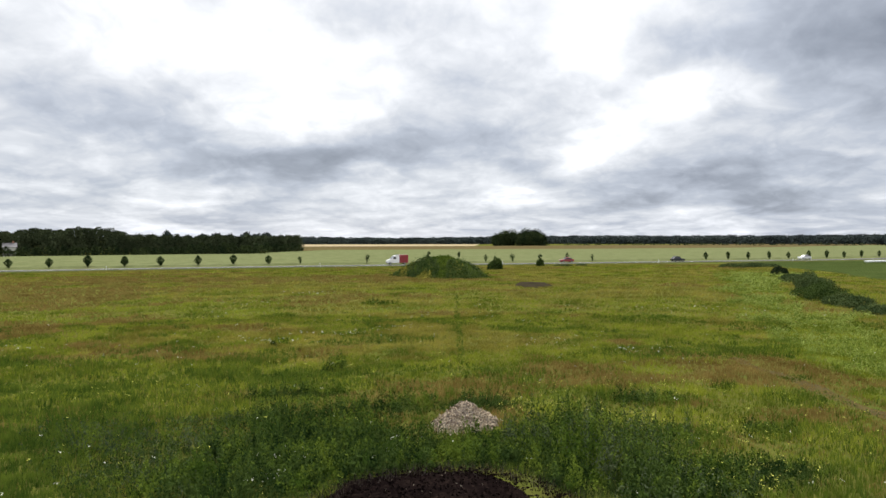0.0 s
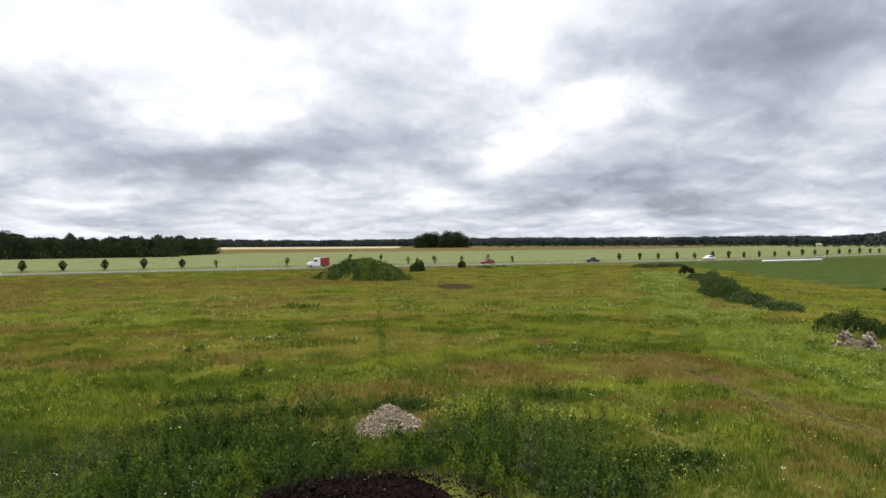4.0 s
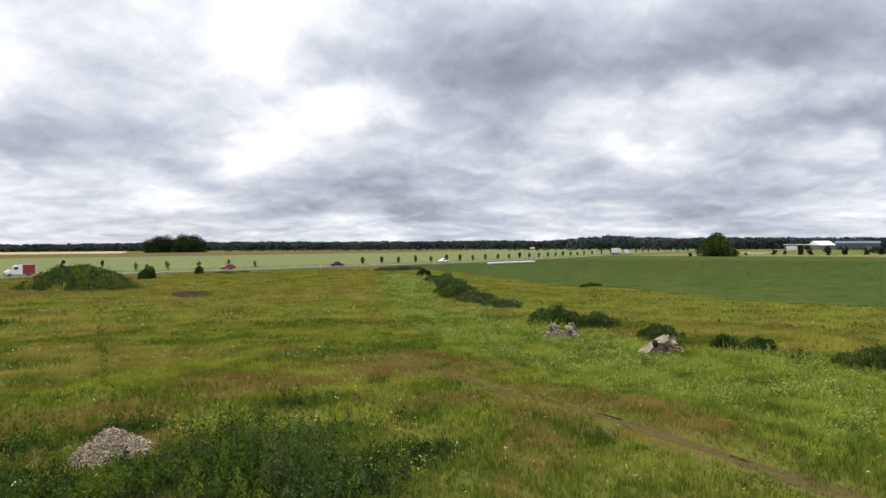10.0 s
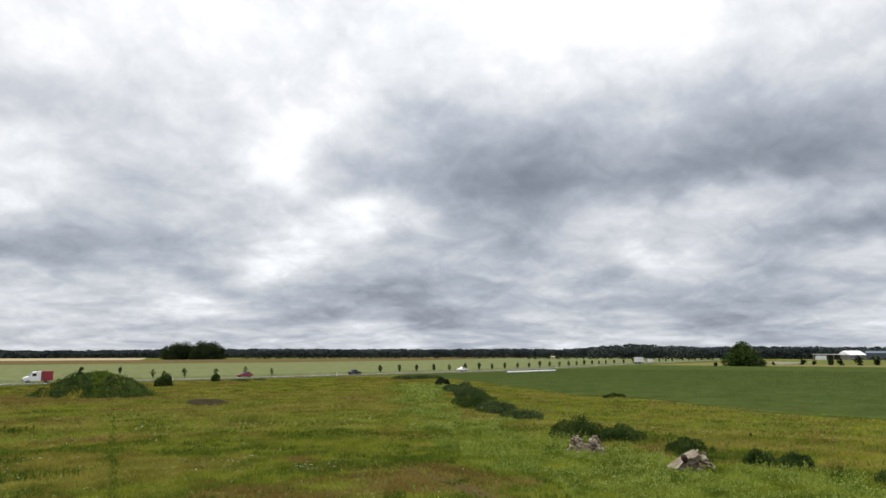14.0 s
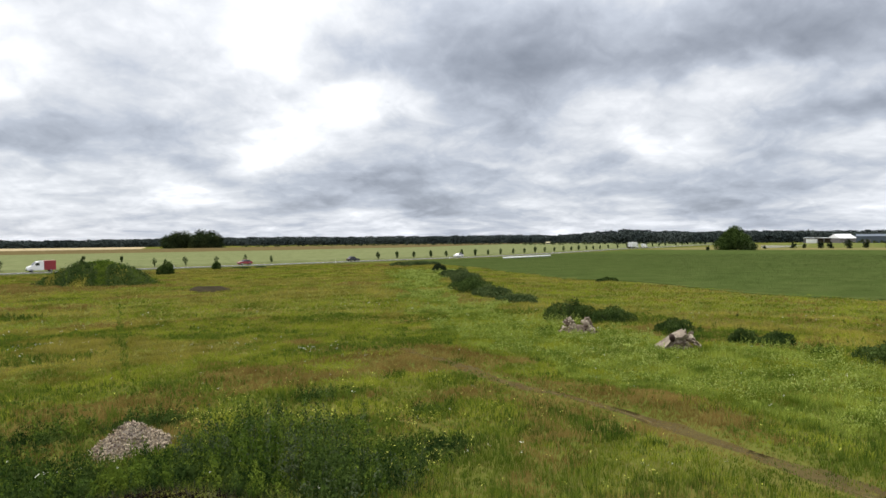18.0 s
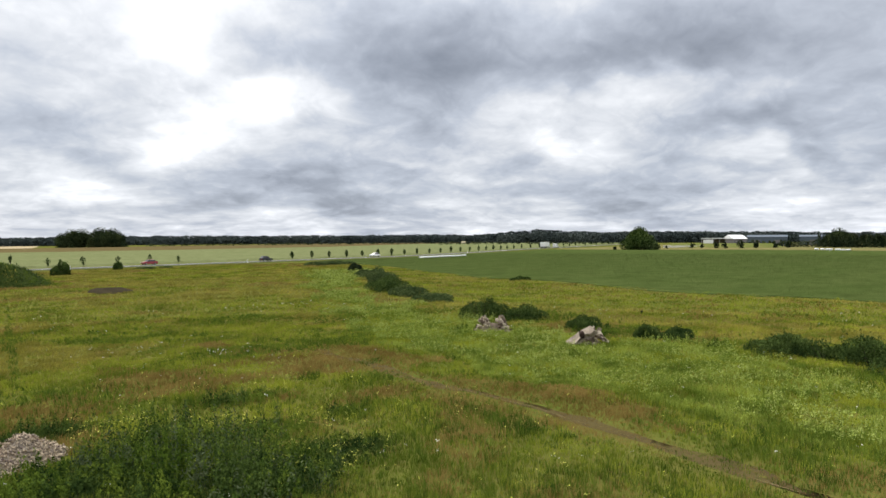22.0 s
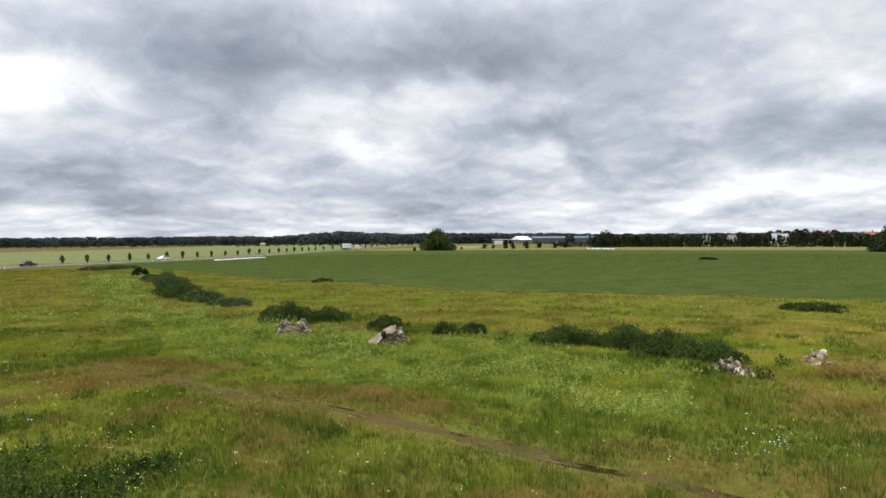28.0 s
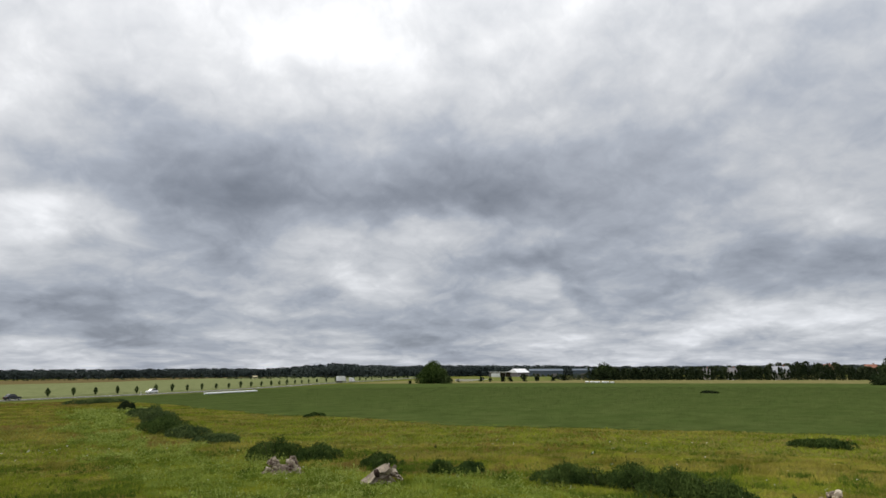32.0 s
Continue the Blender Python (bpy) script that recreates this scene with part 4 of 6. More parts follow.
weed_patch("mugwort_thicket", [(5.6, 23.7, 2.6, 2.3, 0), (7.0, 20.6, 2.0, 1.9, 0), (4.6, 21.9, 1.4, 1.4, 0), (7.4, 18.2, 2.0, 1.4, 0)], 46, 1.3, 0.052, [M_DARK, M_GREY, M_LUSH], "tall grey-green mugwort thicket beside bare earth", 7, per=80, wide=0.32)
weed_patch("lush_weeds", [(10.4, 29.4, 1.9, 0.9, 0), (9.6, 24.4, 1.9, 1.0, 0), (10.3, 20.6, 2.4, 1.5, 0), (0.4, 22.7, 1.6, 0.6, 0), (-3.8, 21.0, 1.5, 0.8, 0), (9.2, 18.6, 1.6, 0.8, 0), (13.2, 24.5, 1.4, 0.8, 0)],
           60, 0.5, 0.046, [M_LUSH, M_DARK], "low lush green weeds in the grass", 9, wide=0.26)
weed_patch("meadow_clumps", [(-5.2, 74.7, 2.4, 1.2, 0), (-10.4, 47.5, 1.3, 0.6, 0), (33.5, 41.2, 1.6, 0.7, 0), (38.3, 32.3, 1.6, 0.9, 0), (40.4, 34.5, 2.2, 0.9, 0),
                             (40.6, 23.7, 2.0, 0.8, 60), (8.5, 58, 0.8, 0.4, 0), (37.0, 10.0, 0.9, 0.7, 0), (36.4, 6.4, 0.9, 0.6, 0), (36.2, 8.4, 0.6, 0.9, 0), (41.2, 6.2, 1.2, 0.8, 0)], 16, 0.6, 0.085, [M_LUSH, M_DARK], "dark tufts of docks and thistles in the meadow", 13, wide=0.3)


def pale_weeds():
    """The tall pale stand beside the track: leafy clumps of weeds, their tops in seed."""
    rng = np.random.default_rng(21)
    x, y = wedge(84000, 21, 150, rng, -1.0, -93, -20)
    lush = fbm(x, y, 3.4, 3, 91)
    ok = in_pale(x, y) & (lush > 0.34) & (any_spot(x, y, HEAP_SPOTS) < 0.4)
    x, y, lush = x[ok], y[ok], lush[ok]
    r = np.hypot(x, y)
    h = rng.uniform(0.45, 1.0, len(x)) * (0.30 + 0.85 * lush) * np.where(rng.uniform(0, 1, len(x)) < 0.12, 1.35, 1.0)
    wide = np.maximum(0.16, r * 0.0034) * rng.uniform(0.7, 1.4, len(x))
    per = 13
    i = np.repeat(np.arange(len(x)), per)
    u = rng.uniform(0.1, 1, len(i)) ** 0.8
    a, rad = rng.uniform(0, 2 * math.pi, len(i)), wide[i] * (1.1 - 0.75 * u) * np.sqrt(rng.uniform(0.05, 1, len(i)))
    c = np.stack([x[i] + np.cos(a) * rad, y[i] + np.sin(a) * rad, ground_z(x, y)[i] + u * h[i]], 1)
    v, f = leaf_quads(c, np.maximum(0.032, r[i] * 0.00062) * np.where(u > 0.62, 1.25, 1.0), rng, 0.0, 1.2)
    ripe = np.clip(0.55 + (fbm(x, y, 5, 3, 95) - 0.45) * 1.2, 0.2, 0.8)[i]
    slot = np.where((u > 0.62) & (rng.uniform(0, 1, len(i)) < ripe), 1, np.where(rng.uniform(0, 1, len(i)) < 0.12, 2, 0))
    thing("pale_weed_stand", Matrix(), "tall pale green weeds in yellowish seed beside the track", "weeds", kind="stuff", data=mesh_np("pale_weed_stand", v, f, [M_PALE, M_HEADS, M_LUSH], slot))


pale_weeds()


def flowers(name, mat, centres, loose, size, label, seed, far=70):
    rng = np.random.default_rng(seed)
    pts = [np.stack([cx + rng.normal(0, rx, n), cy + rng.normal(0, ry, n)], 1) for cx, cy, rx, ry, n in centres]
    pts.append(np.stack(wedge(loose, 18, far, rng, -1.2), 1))
    p = np.concatenate(pts)
    p = p[(any_spot(p[:, 0], p[:, 1], SPARE_SPOTS) < 0.5) & (np.abs(p[:, 0] - track_x(p[:, 1])) > 1.0)]
    h = 0.36 + 0.28 * rng.uniform(0, 1, len(p)) + 0.35 * np.clip(any_spot(p[:, 0], p[:, 1], [(-6.5, 25, 5, 2.5, 0), (5.8, 22.8, 3, 3, 0)]), 0, 1)
    r = np.hypot(p[:, 0], p[:, 1])
    heads = []
    for j in range(3):
        heads.append(np.column_stack([p + rng.normal(0, 0.05, p.shape), ground_z(p[:, 0], p[:, 1]) + h + rng.normal(0, 0.03, len(p))]))
    c = np.concatenate(heads)
    v, f = leaf_quads(c, np.tile(np.maximum(size, r * 0.0008), 3), rng, 0.3)
    thing(name, Matrix(), label, "flowers", kind="stuff", data=mesh_np(name, v, f, mat))


flowers("white_wildflowers", M_WHITE_FL, [(-10.2, 46.5, 1.6, 0.5, 34), (-6.2, 49.5, 1.8, 0.5, 30), (13.0, 40.5, 1.2, 0.6, 26), (-26.4, 43.6, 1.4, 0.4, 16), (-19, 72.4, 2.0, 0.8, 14), (-14.5, 86, 2.6, 0.8, 18), (-2.5, 51.6, 1.6, 0.5, 18),
                                        (-0.8, 22.6, 0.35, 0.2, 9), (-4.7, 21.3, 0.7, 0.3, 14), (-4.9, 19.8, 0.7, 0.4, 14), (24.8, 4.0, 1.0, 0.5, 22), (21.2, 5.0, 1.2, 0.3, 16), (9, 46, 2.5, 0.6, 20), (24, 66, 5, 2, 24), (3, 60, 4, 1.5, 16)],
        260, 0.034, "small white wildflowers scattered in the meadow", 31)
flowers("yellow_wildflowers", M_YELLOW_FL, [(5.4, 27.6, 1.4, 0.8, 72), (11.5, 23.2, 1.0, 0.8, 44), (9.8, 19.2, 1.2, 1.0, 60), (8.0, 25.4, 0.9, 0.8, 36), (12.5, 30.5, 1.2, 0.8, 40), (7.0, 31, 1.5, 1.0, 36), (17, 24, 1.5, 3.0, 52), (-12, 30, 3, 1.5, 28)],
        300, 0.028, "small yellow wildflowers scattered in the meadow", 33, 42)


def bush(name, x, y, rx, ry, h, mat, label, seed, leaf=0.10, turn=0.0, n=None, group="", lobes=8):
    rng = np.random.default_rng(seed)
    ob = thing(name, pose(x, y, float(ground_z(x, y)) - 0.03, 0, 0, turn), label, "bush", group)
    tubes = []
    for i in range(7):
        a, q = rng.uniform(0, 2 * math.pi), rng.uniform(0.15, 0.6)
        ex, ey = math.cos(a) * rx * q, math.sin(a) * ry * q
        tubes.append(tube([(ex * 0.3, ey * 0.3, 0), (ex * 0.7, ey * 0.7, h * 0.35), (ex, ey, h * 0.75)], [0.03, 0.022, 0.008], 5))
    for v, f in tubes:
        part("stem", mesh_np("stem", v, f, M_BARK), ob)
    n = n or int(min(24000, 3500 + 2.4 * rx * ry / leaf ** 2))
    c = lobed_points(n, rx * 1.12, ry * 1.12, h, rng, lobes, 0.0)
    v, f = leaf_quads(c, np.full(n, leaf), rng, 0.0, 1.6)
    part("foliage", mesh_np("foliage", v, f, mat), ob)
    return ob


HEDGE = [  # place, half sizes, height, darker or greyer leaf, words
    (70.5, 126.5, 1.25, 1.2, 2.0, M_CONIFER, "nearly black round bush standing alone"),
    (65.0, 108.5, 2.2, 3.6, 2.0, M_BUSH2, "broad grey-green bush in the field-edge hedge"),
    (59.0, 98.5, 2.2, 3.6, 2.0, M_BUSH2, "grey-green bush in the field-edge hedge"),
    (54.2, 89.0, 2.2, 3.6, 2.0, M_BUSH2, "lower grey-green bush in the field-edge hedge"),
    (49.4, 78.0, 2.5, 3.6, 2.15, M_BUSH, "dark green mounded bush in the field-edge hedge"),
    (47.4, 71.0, 2.0, 3.2, 1.4, M_BUSH2, "low spreading grey-green bush"),
    (46.4, 64.0, 1.9, 3.0, 0.8, M_BUSH2, "low tail end of the spreading hedge"),
    (39.3, 46.1, 2.2, 1.8, 2.05, M_BUSH, "dark green bush behind a rubble heap"),
    (41.4, 43.2, 1.9, 1.5, 1.35, M_BUSH, "lower dark green bush behind a rubble heap"),
    (40.6, 35.7, 1.4, 1.2, 1.25, M_BUSH, "small dark bush behind a stone heap"),
    (40.6, 29.4, 0.7, 0.7, 1.05, M_BUSH, "small upright dark bush"),
    (41.6, 27.4, 1.3, 0.9, 0.95, M_BUSH, "small spreading dark bush"),
    (42.0, 20.2, 1.6, 1.7, 1.3, M_BUSH, "dark bush at the head of a long thicket"),
    (42.1, 17.7, 1.5, 2.0, 1.2, M_BUSH, "low dark bush in a long thicket"),
    (41.8, 15.0, 1.7, 2.0, 1.65, M_BUSH, "dark green bush in a long thicket"),
    (40.9, 12.4, 1.8, 2.0, 1.75, M_BUSH, "tallest dark bush of a long thicket"),
    (40.3, 9.9, 1.5, 1.8, 1.3, M_BUSH, "dark bush beside a heap of white rubble"),
    (73.0, 8.0, 1.0, 2.6, 1.0, M_BUSH, "long low dark bush at the crop's edge"),
    (211.0, 53.0, 0.8, 2.8, 0.85, M_CONIFER, "long low dark growth in the green crop"),
    (79.0, 83.0, 1.6, 1.2, 0.75, M_BUSH, "low dark tuft at the crop's edge"),
    (17.9, 156.5, 1.45, 1.4, 3.3, M_BUSH, "dark green bush beside the road"),
    (32.2, 177.0, 0.95, 0.9, 2.0, M_BUSH, "small bush beside the road"),
    (38.5, 176.0, 2.0, 0.8, 0.45, M_BUSH2, "low weedy tuft on the road verge"),
    (44.0, 178.0, 1.4, 0.8, 0.4, M_BUSH2, "low weedy tuft beside the road"),
    (84, 166, 6, 3.0, 1.2, M_BUSH2, "low scrub on a bank beside the road"),
]
for i, (x, y, rx, ry, h, mat, words) in enumerate(HEDGE):
    bush("bush", x, y, rx * 1.18, ry * 1.18, h * 1.04, mat, words, 100 + i, leaf=0.036 + 0.0007 * math.hypot(x, y), group="bushes of the field edge")
bush("weed_stalk", 52.5, 38.5, 0.12, 0.12, 0.5, M_BUSH, "single dark weed stalk in the grass", 160, leaf=0.06, n=60)


def tree_meshes(name, h, r, trunk_h, trunk_r, mat, seed, leaf, n, cone=0.3, lumps=9):
    rng = np.random.default_rng(seed)
    tubes = [tube([(0, 0, 0), (0.02 * h * rng.normal(), 0.02 * h * rng.normal(), h * 0.45), (0, 0, h * 0.85)], [trunk_r, trunk_r * 0.7, trunk_r * 0.2], 7)]
    for i in range(6):
        a, z = rng.uniform(0, 2 * math.pi), rng.uniform(trunk_h, h * 0.65)
        e = r * rng.uniform(0.5, 0.85)
        tubes.append(tube([(0, 0, z), (math.cos(a) * e * 0.5, math.sin(a) * e * 0.5, z + h * 0.08), (math.cos(a) * e, math.sin(a) * e, z + h * 0.2)], [trunk_r * 0.4, trunk_r * 0.28, trunk_r * 0.08], 5))
    v, f = join_tubes(tubes)
    wood = mesh_np("trunk", v, f, M_BARK)
    c = crown_points(n, r, h - trunk_h, trunk_h, rng, lumps, 0.1, cone)
    v, f = leaf_quads(c, np.full(n, leaf), rng)
    return wood, mesh_np("crown", v, f, mat)


def tree(name, x, y, meshes, label, group="", category="tree", scale=1.0, turn=0.0, wide=1.0):
    ob = thing(name, pose(x, y, -0.05, 0, 0, turn) @ Matrix.Diagonal((scale * wide, scale * wide, scale, 1)), label, category, group)
    part("trunk", meshes[0], ob)
    part("crown", meshes[1], ob)
    return ob


# roadside saplings: one row behind the road, with a gap
def flame_meshes(h, r, clear, seed, leaf, n, ragged):
    """A young tree: a thin stem, short upright limbs and a crown drawn up to a point."""
    rng = np.random.default_rng(seed)
    tubes = [tube([(0, 0, 0), (0.03, 0.02, h * 0.5), (0, 0, h * 0.92)], [0.05, 0.035, 0.01], 6)]
    for i in range(6):
        a, z = rng.uniform(0, 2 * math.pi), rng.uniform(clear, h * 0.6)
        e = r * rng.uniform(0.4, 0.8)
        tubes.append(tube([(0, 0, z), (math.cos(a) * e * 0.6, math.sin(a) * e * 0.6, z + h * 0.09), (math.cos(a) * e, math.sin(a) * e, z + h * 0.22)], [0.022, 0.015, 0.005], 5))
    v, f = join_tubes(tubes)
    u = rng.uniform(0, 1, n)
    a = rng.uniform(0, 2 * math.pi, n)
    wide = np.sin(math.pi * np.clip(u, 0, 1) ** 1.25) ** 0.75 * (1 + ragged * np.sin(2 * a + seed) * np.sin(7 * u + seed))
    rad = r * wide * np.sqrt(rng.uniform(0.02, 1.08, n))
    lean = 0.12 * rng.normal(size=2) * h * ragged
    c = np.stack([np.cos(a) * rad + lean[0] * u, np.sin(a) * rad + lean[1] * u, clear + (h - clear) * u], 1)
    lv, lf = leaf_quads(c, np.full(n, leaf), rng, 0.0, 1.3)
    return mesh_np("trunk", v, f, M_BARK), mesh_np("crown", lv, lf, M_SAP)


SAP_DENSE = [flame_meshes(3.1, 1.0, 0.55, 200 + i, 0.15, 900, 0.25) for i in range(4)]
SAP_THIN = [flame_meshes(2.8, 0.65, 0.6, 210 + i, 0.13, 300, 0.6) for i in range(4)]
SAP_SLIM = [flame_meshes(3.0, 0.68, 0.45, 216 + i, 0.15, 600, 0.3) for i in range(4)]
SAP_X = [-155, -146.4, -138, -129.5, -121, -112.5, -104, -95.7, -87.4, -79.2, -70.9, -61.9, -53.1, -43.9, -35.2, -16.4, -7.6, 19.7, 28.2, 36.9, 45.7, 54.6,
         96.1, 104.5, 112.4, 120.7, 128.5, 136.7, 144.2, 153.2, 163.0, 173.4, 183.4, 193.6, 203.2, 213.9, 224.9, 235.0, 244.9, 256.3, 266.5, 277.3, 291, 305, 320, 336, 352, 366, 380, 394, 420, 436, 452, 470, 490]
for i, x in enumerate(SAP_X):
    kind = SAP_DENSE if x < -40 else SAP_THIN if x < 60 else SAP_SLIM
    words = "young roadside tree with a dense dark crown" if x < -40 else "thin young roadside tree with sparse leaves" if x < 60 else "slim young roadside tree with a narrow dark crown"
    tree("sapling", x, float(road_y(x)) + (13.0 if x < 0 else 10.5), kind[i % 4], words, "saplings along the road", "tree", float(RNG.uniform(0.86, 1.1)), 77 * i)

# two broad groups of trees standing before the far wood
def broad_tree(h, r, seed, mat, leaf, n, lobes=10):
    rng = np.random.default_rng(seed)
    v, f = tube([(0, 0, 0), (0.1, 0, h * 0.4), (0, 0.1, h * 0.8)], [0.5, 0.35, 0.1], 7)
    c = crown_points(n, r * 1.15, h * 1.38, -h * 0.30, rng, lobes, 0.35, 0.1)
    c = c[c[:, 2] > 0.2]
    n = len(c)
    lv, lf = leaf_quads(c, np.full(n, leaf), rng)
    return mesh_np("trunk", v, f, M_BARK), mesh_np("crown", lv, lf, mat)


OLD = [broad_tree(15, 12.5, 220 + i, M_TREE, 0.7, 9000, 17) for i in range(3)]
for i, (a, d, s) in enumerate([(-6.8, 690, 0.85), (-7.45, 686, 0.98), (-7.8, 690, 0.72), (-9.0, 684, 0.88), (-9.6, 690, 1.05), (-10.15, 684, 0.82)]):
    tree("tree", -math.sin(radians(a)) * d, math.cos(radians(a)) * d, OLD[i % 3], "big dark broad-crowned tree before the far wood", "tree clump in the fields", scale=s * 1.05, turn=50 * i)
# the great round bush at the far end of the green field, and the trees near the halls
def round_tree(h, r, seed, mat, leaf, n):
    rng = np.random.default_rng(seed)
    v, f = tube([(0, 0, 0), (0.1, 0, h * 0.4), (0, 0.1, h * 0.8)], [0.4, 0.28, 0.1], 7)
    c = crown_points(n, r * 1.15, h * 1.42, -h * 0.30, rng, 12, 0.55, 0.12)
    c = c[c[:, 2] > 0.2]
    lv, lf = leaf_quads(c, np.full(len(c), leaf), rng)
    return mesh_np("trunk", v, f, M_BARK), mesh_np("crown", lv, lf, mat)


tree("tree", 303, 226, round_tree(11.4, 8.6, 170, M_BUSH, 0.40, 15000), "big round grey-green tree at the field's far edge")
tree("tree", 306.5, 220.5, round_tree(8.6, 6.6, 172, M_BUSH2, 0.40, 10000), "lower round grey-green tree beside a bigger one")
SMALLT = [tree_meshes("tree", 5.0, 2.2, -1.3, 0.12, M_CONIFER, 240 + i, 0.35, 420, 0.55, 8) for i in range(3)]
for i, (x, y, s) in enumerate([(291, 231, 0.55), (362, 229, 0.86), (364, 223.5, 0.6), (365, 215, 0.95), (366, 210, 0.92), (376, 206, 1.1), (386, 201.5, 0.95), (398, 196, 0.8), (409, 193, 0.9), (404, 199, 0.7), (340, 232, 0.5)]):
    tree("tree", x, y, SMALLT[i % 3], "small dark conical tree near the farm buildings", "small trees near the halls", scale=s, turn=60 * i, wide=1.5)
tree("tree", 336, 8.5, OLD[1], "tall dark tree at the end of the tree row", scale=0.75, turn=30)
tree("tree", 445, 178, OLD[0], "dark broad tree beside the halls", scale=0.72, turn=80)


def wood(name, places, mat, leaf, per, label, seed, kind_cone=0.25):
    """A wood seen from afar: many uneven crowns down to the ground."""
    rng = np.random.default_rng(seed)
    vs, fs, k = [], [], 0
    for x, y, h, r in places:
        n = int(per * rng.uniform(0.85, 1.15))
        z = h * rng.uniform(0, 1, n) ** 0.8
        u = z / h
        rad = r * (1 - kind_cone * u) * np.sqrt(np.clip(1 - np.clip((u - 0.45) / 0.57, 0, 1) ** 2, 0, 1)) * np.sqrt(rng.uniform(0.2, 1.1, n))
        a = rng.uniform(0, 2 * math.pi, n)
        rad = rad * (0.8 + 0.35 * np.sin(3 * a + h * 7) * np.sin(u * 9 + x))
        c = np.stack([x + np.cos(a) * rad, y + np.sin(a) * rad, z], 1)
        v, f = leaf_quads(c, np.full(n, leaf), rng)
        vs.append(v)
        fs.append(f + k)
        k += len(v)
    return thing(name, Matrix(), label, "wood", kind="stuff", data=mesh_np(name, np.concatenate(vs), np.concatenate(fs), mat))


def arc(a0, a1, step, d, dd, h, rng, r=4.5, dh=0.18):
    """Tree places along an arc round the viewpoint; d and h may be functions of the angle."""
    out = []
    for a in np.arange(a0, a1, step):
        a = a + rng.uniform(-0.4, 0.4) * step
        q = (d(a) if callable(d) else d) + rng.uniform(0, dd)
        hh = (h(a) if callable(h) else h) * rng.uniform(1 - dh, 1 + dh * 0.6)
        out.append((-math.sin(radians(a)) * q, math.cos(radians(a)) * q, hh, r * rng.uniform(0.75, 1.25)))
    return out


wr = np.random.default_rng(77)
LEFT_H = lambda a: float(np.interp(a, [10, 14, 19, 23.9, 24.4, 25.4, 30.2, 31, 33, 60], [9.6, 9.3, 9.2, 9.5, 11.6, 12.6, 12.7, 11.0, 10.8, 10.8]))
LEFT_D = lambda a: float(np.interp(a, [10, 13.6, 14.6, 60], [388, 385, 337, 339]))
wood("left_wood", arc(10.6, 60, 0.36, lambda a: LEFT_D(a) + 2, 10, LEFT_H, wr, 3.6, 0.13) + arc(10.6, 60, 0.36, lambda a: LEFT_D(a) + 12, 20, LEFT_H, wr, 4.4, 0.10), M_WOOD, 0.5, 520, "dark mixed wood behind the pale field", 301, 0.0)
wood("left_wood_front", arc(13.3, 19.2, 0.42, 328, 8, 5.4, wr, 2.9, 0.2) + arc(10.7, 13.4, 0.4, 378, 6, 4.6, wr, 2.6, 0.25) + arc(19, 60, 0.45, 330, 6, 4.2, wr, 2.2, 0.25), M_TREE, 0.45, 190, "lower dark copse along the field's edge", 303)
FAR_D = lambda a: float(np.interp(a, [-100, -70, -56, -50, -44, -38, -10, 12], [820, 800, 780, 760, 760, 880, 900, 900]))
FAR_H = lambda a: float(np.interp(a, [-100, -77, -70, -60, -55, -50, -45, -42.5, -40, -35, -27, -12, -4, 2, 9, 12], [11, 11.5, 11.5, 14.0, 15.0, 14.6, 18.0, 15.5, 11.8, 13.2, 12.4, 12.6, 11.0, 9.8, 11.5, 12]))
# the outermost woods carry their haze in the leaf colour
wood("far_wood", arc(-100, 13, 0.32, FAR_D, 25, lambda a: FAR_H(a) * 0.70, wr, 9.5, 0.06) + arc(-100, 13, 0.33, lambda a: FAR_D(a) + 40, 60, lambda a: FAR_H(a) * 0.9, wr, 11.0, 0.09), M_FAR_HAZE, 1.4, 260, "long dark wood along the horizon", 305, 0.05)
wood("wood_behind", arc(13, 262, 1.1, 700, 60, 13, wr, 9, 0.2), M_FAR_HAZE, 3.5, 90, "wood closing the view behind", 307)
ROW_H = lambda a: float(np.interp(a, [-90, -86.7, -84.6, -82, -79.8, -75, -68.4, -67.0], [8.5, 8.2, 10.8, 11.4, 9.2, 8.8, 8.5, 10.8]))
wood("tree_row", arc(-92, -66.6, 0.24, 456, 5, lambda a: ROW_H(a) * 0.80, wr, 1.7, 0.3), M_CONIFER, 0.5, 260, "row of dark conifers behind the stubble", 309, 0.6)
wood("tree_row_back", arc(-92, -67.5, 0.4, 484, 8, lambda a: ROW_H(a) * 0.96, wr, 4.0, 0.14), M_WOOD, 0.9, 220, "mixed trees behind the conifer row", 311)
wood("yard_hedge", arc(-67.5, -61.5, 0.22, 470, 10, 4.2, wr, 2.2, 0.3), M_WOOD, 0.5, 120, "low mixed hedge before the farm halls", 315, 0.3)
wood("far_hedge", arc(-40, -12, 0.5, 720, 20, 2.6, wr, 4, 0.3) + arc(-52, -36, 0.5, 640, 20, 2.6, wr, 3, 0.3), M_WOOD, 0.7, 40, "low hedge line before the far wood", 313)

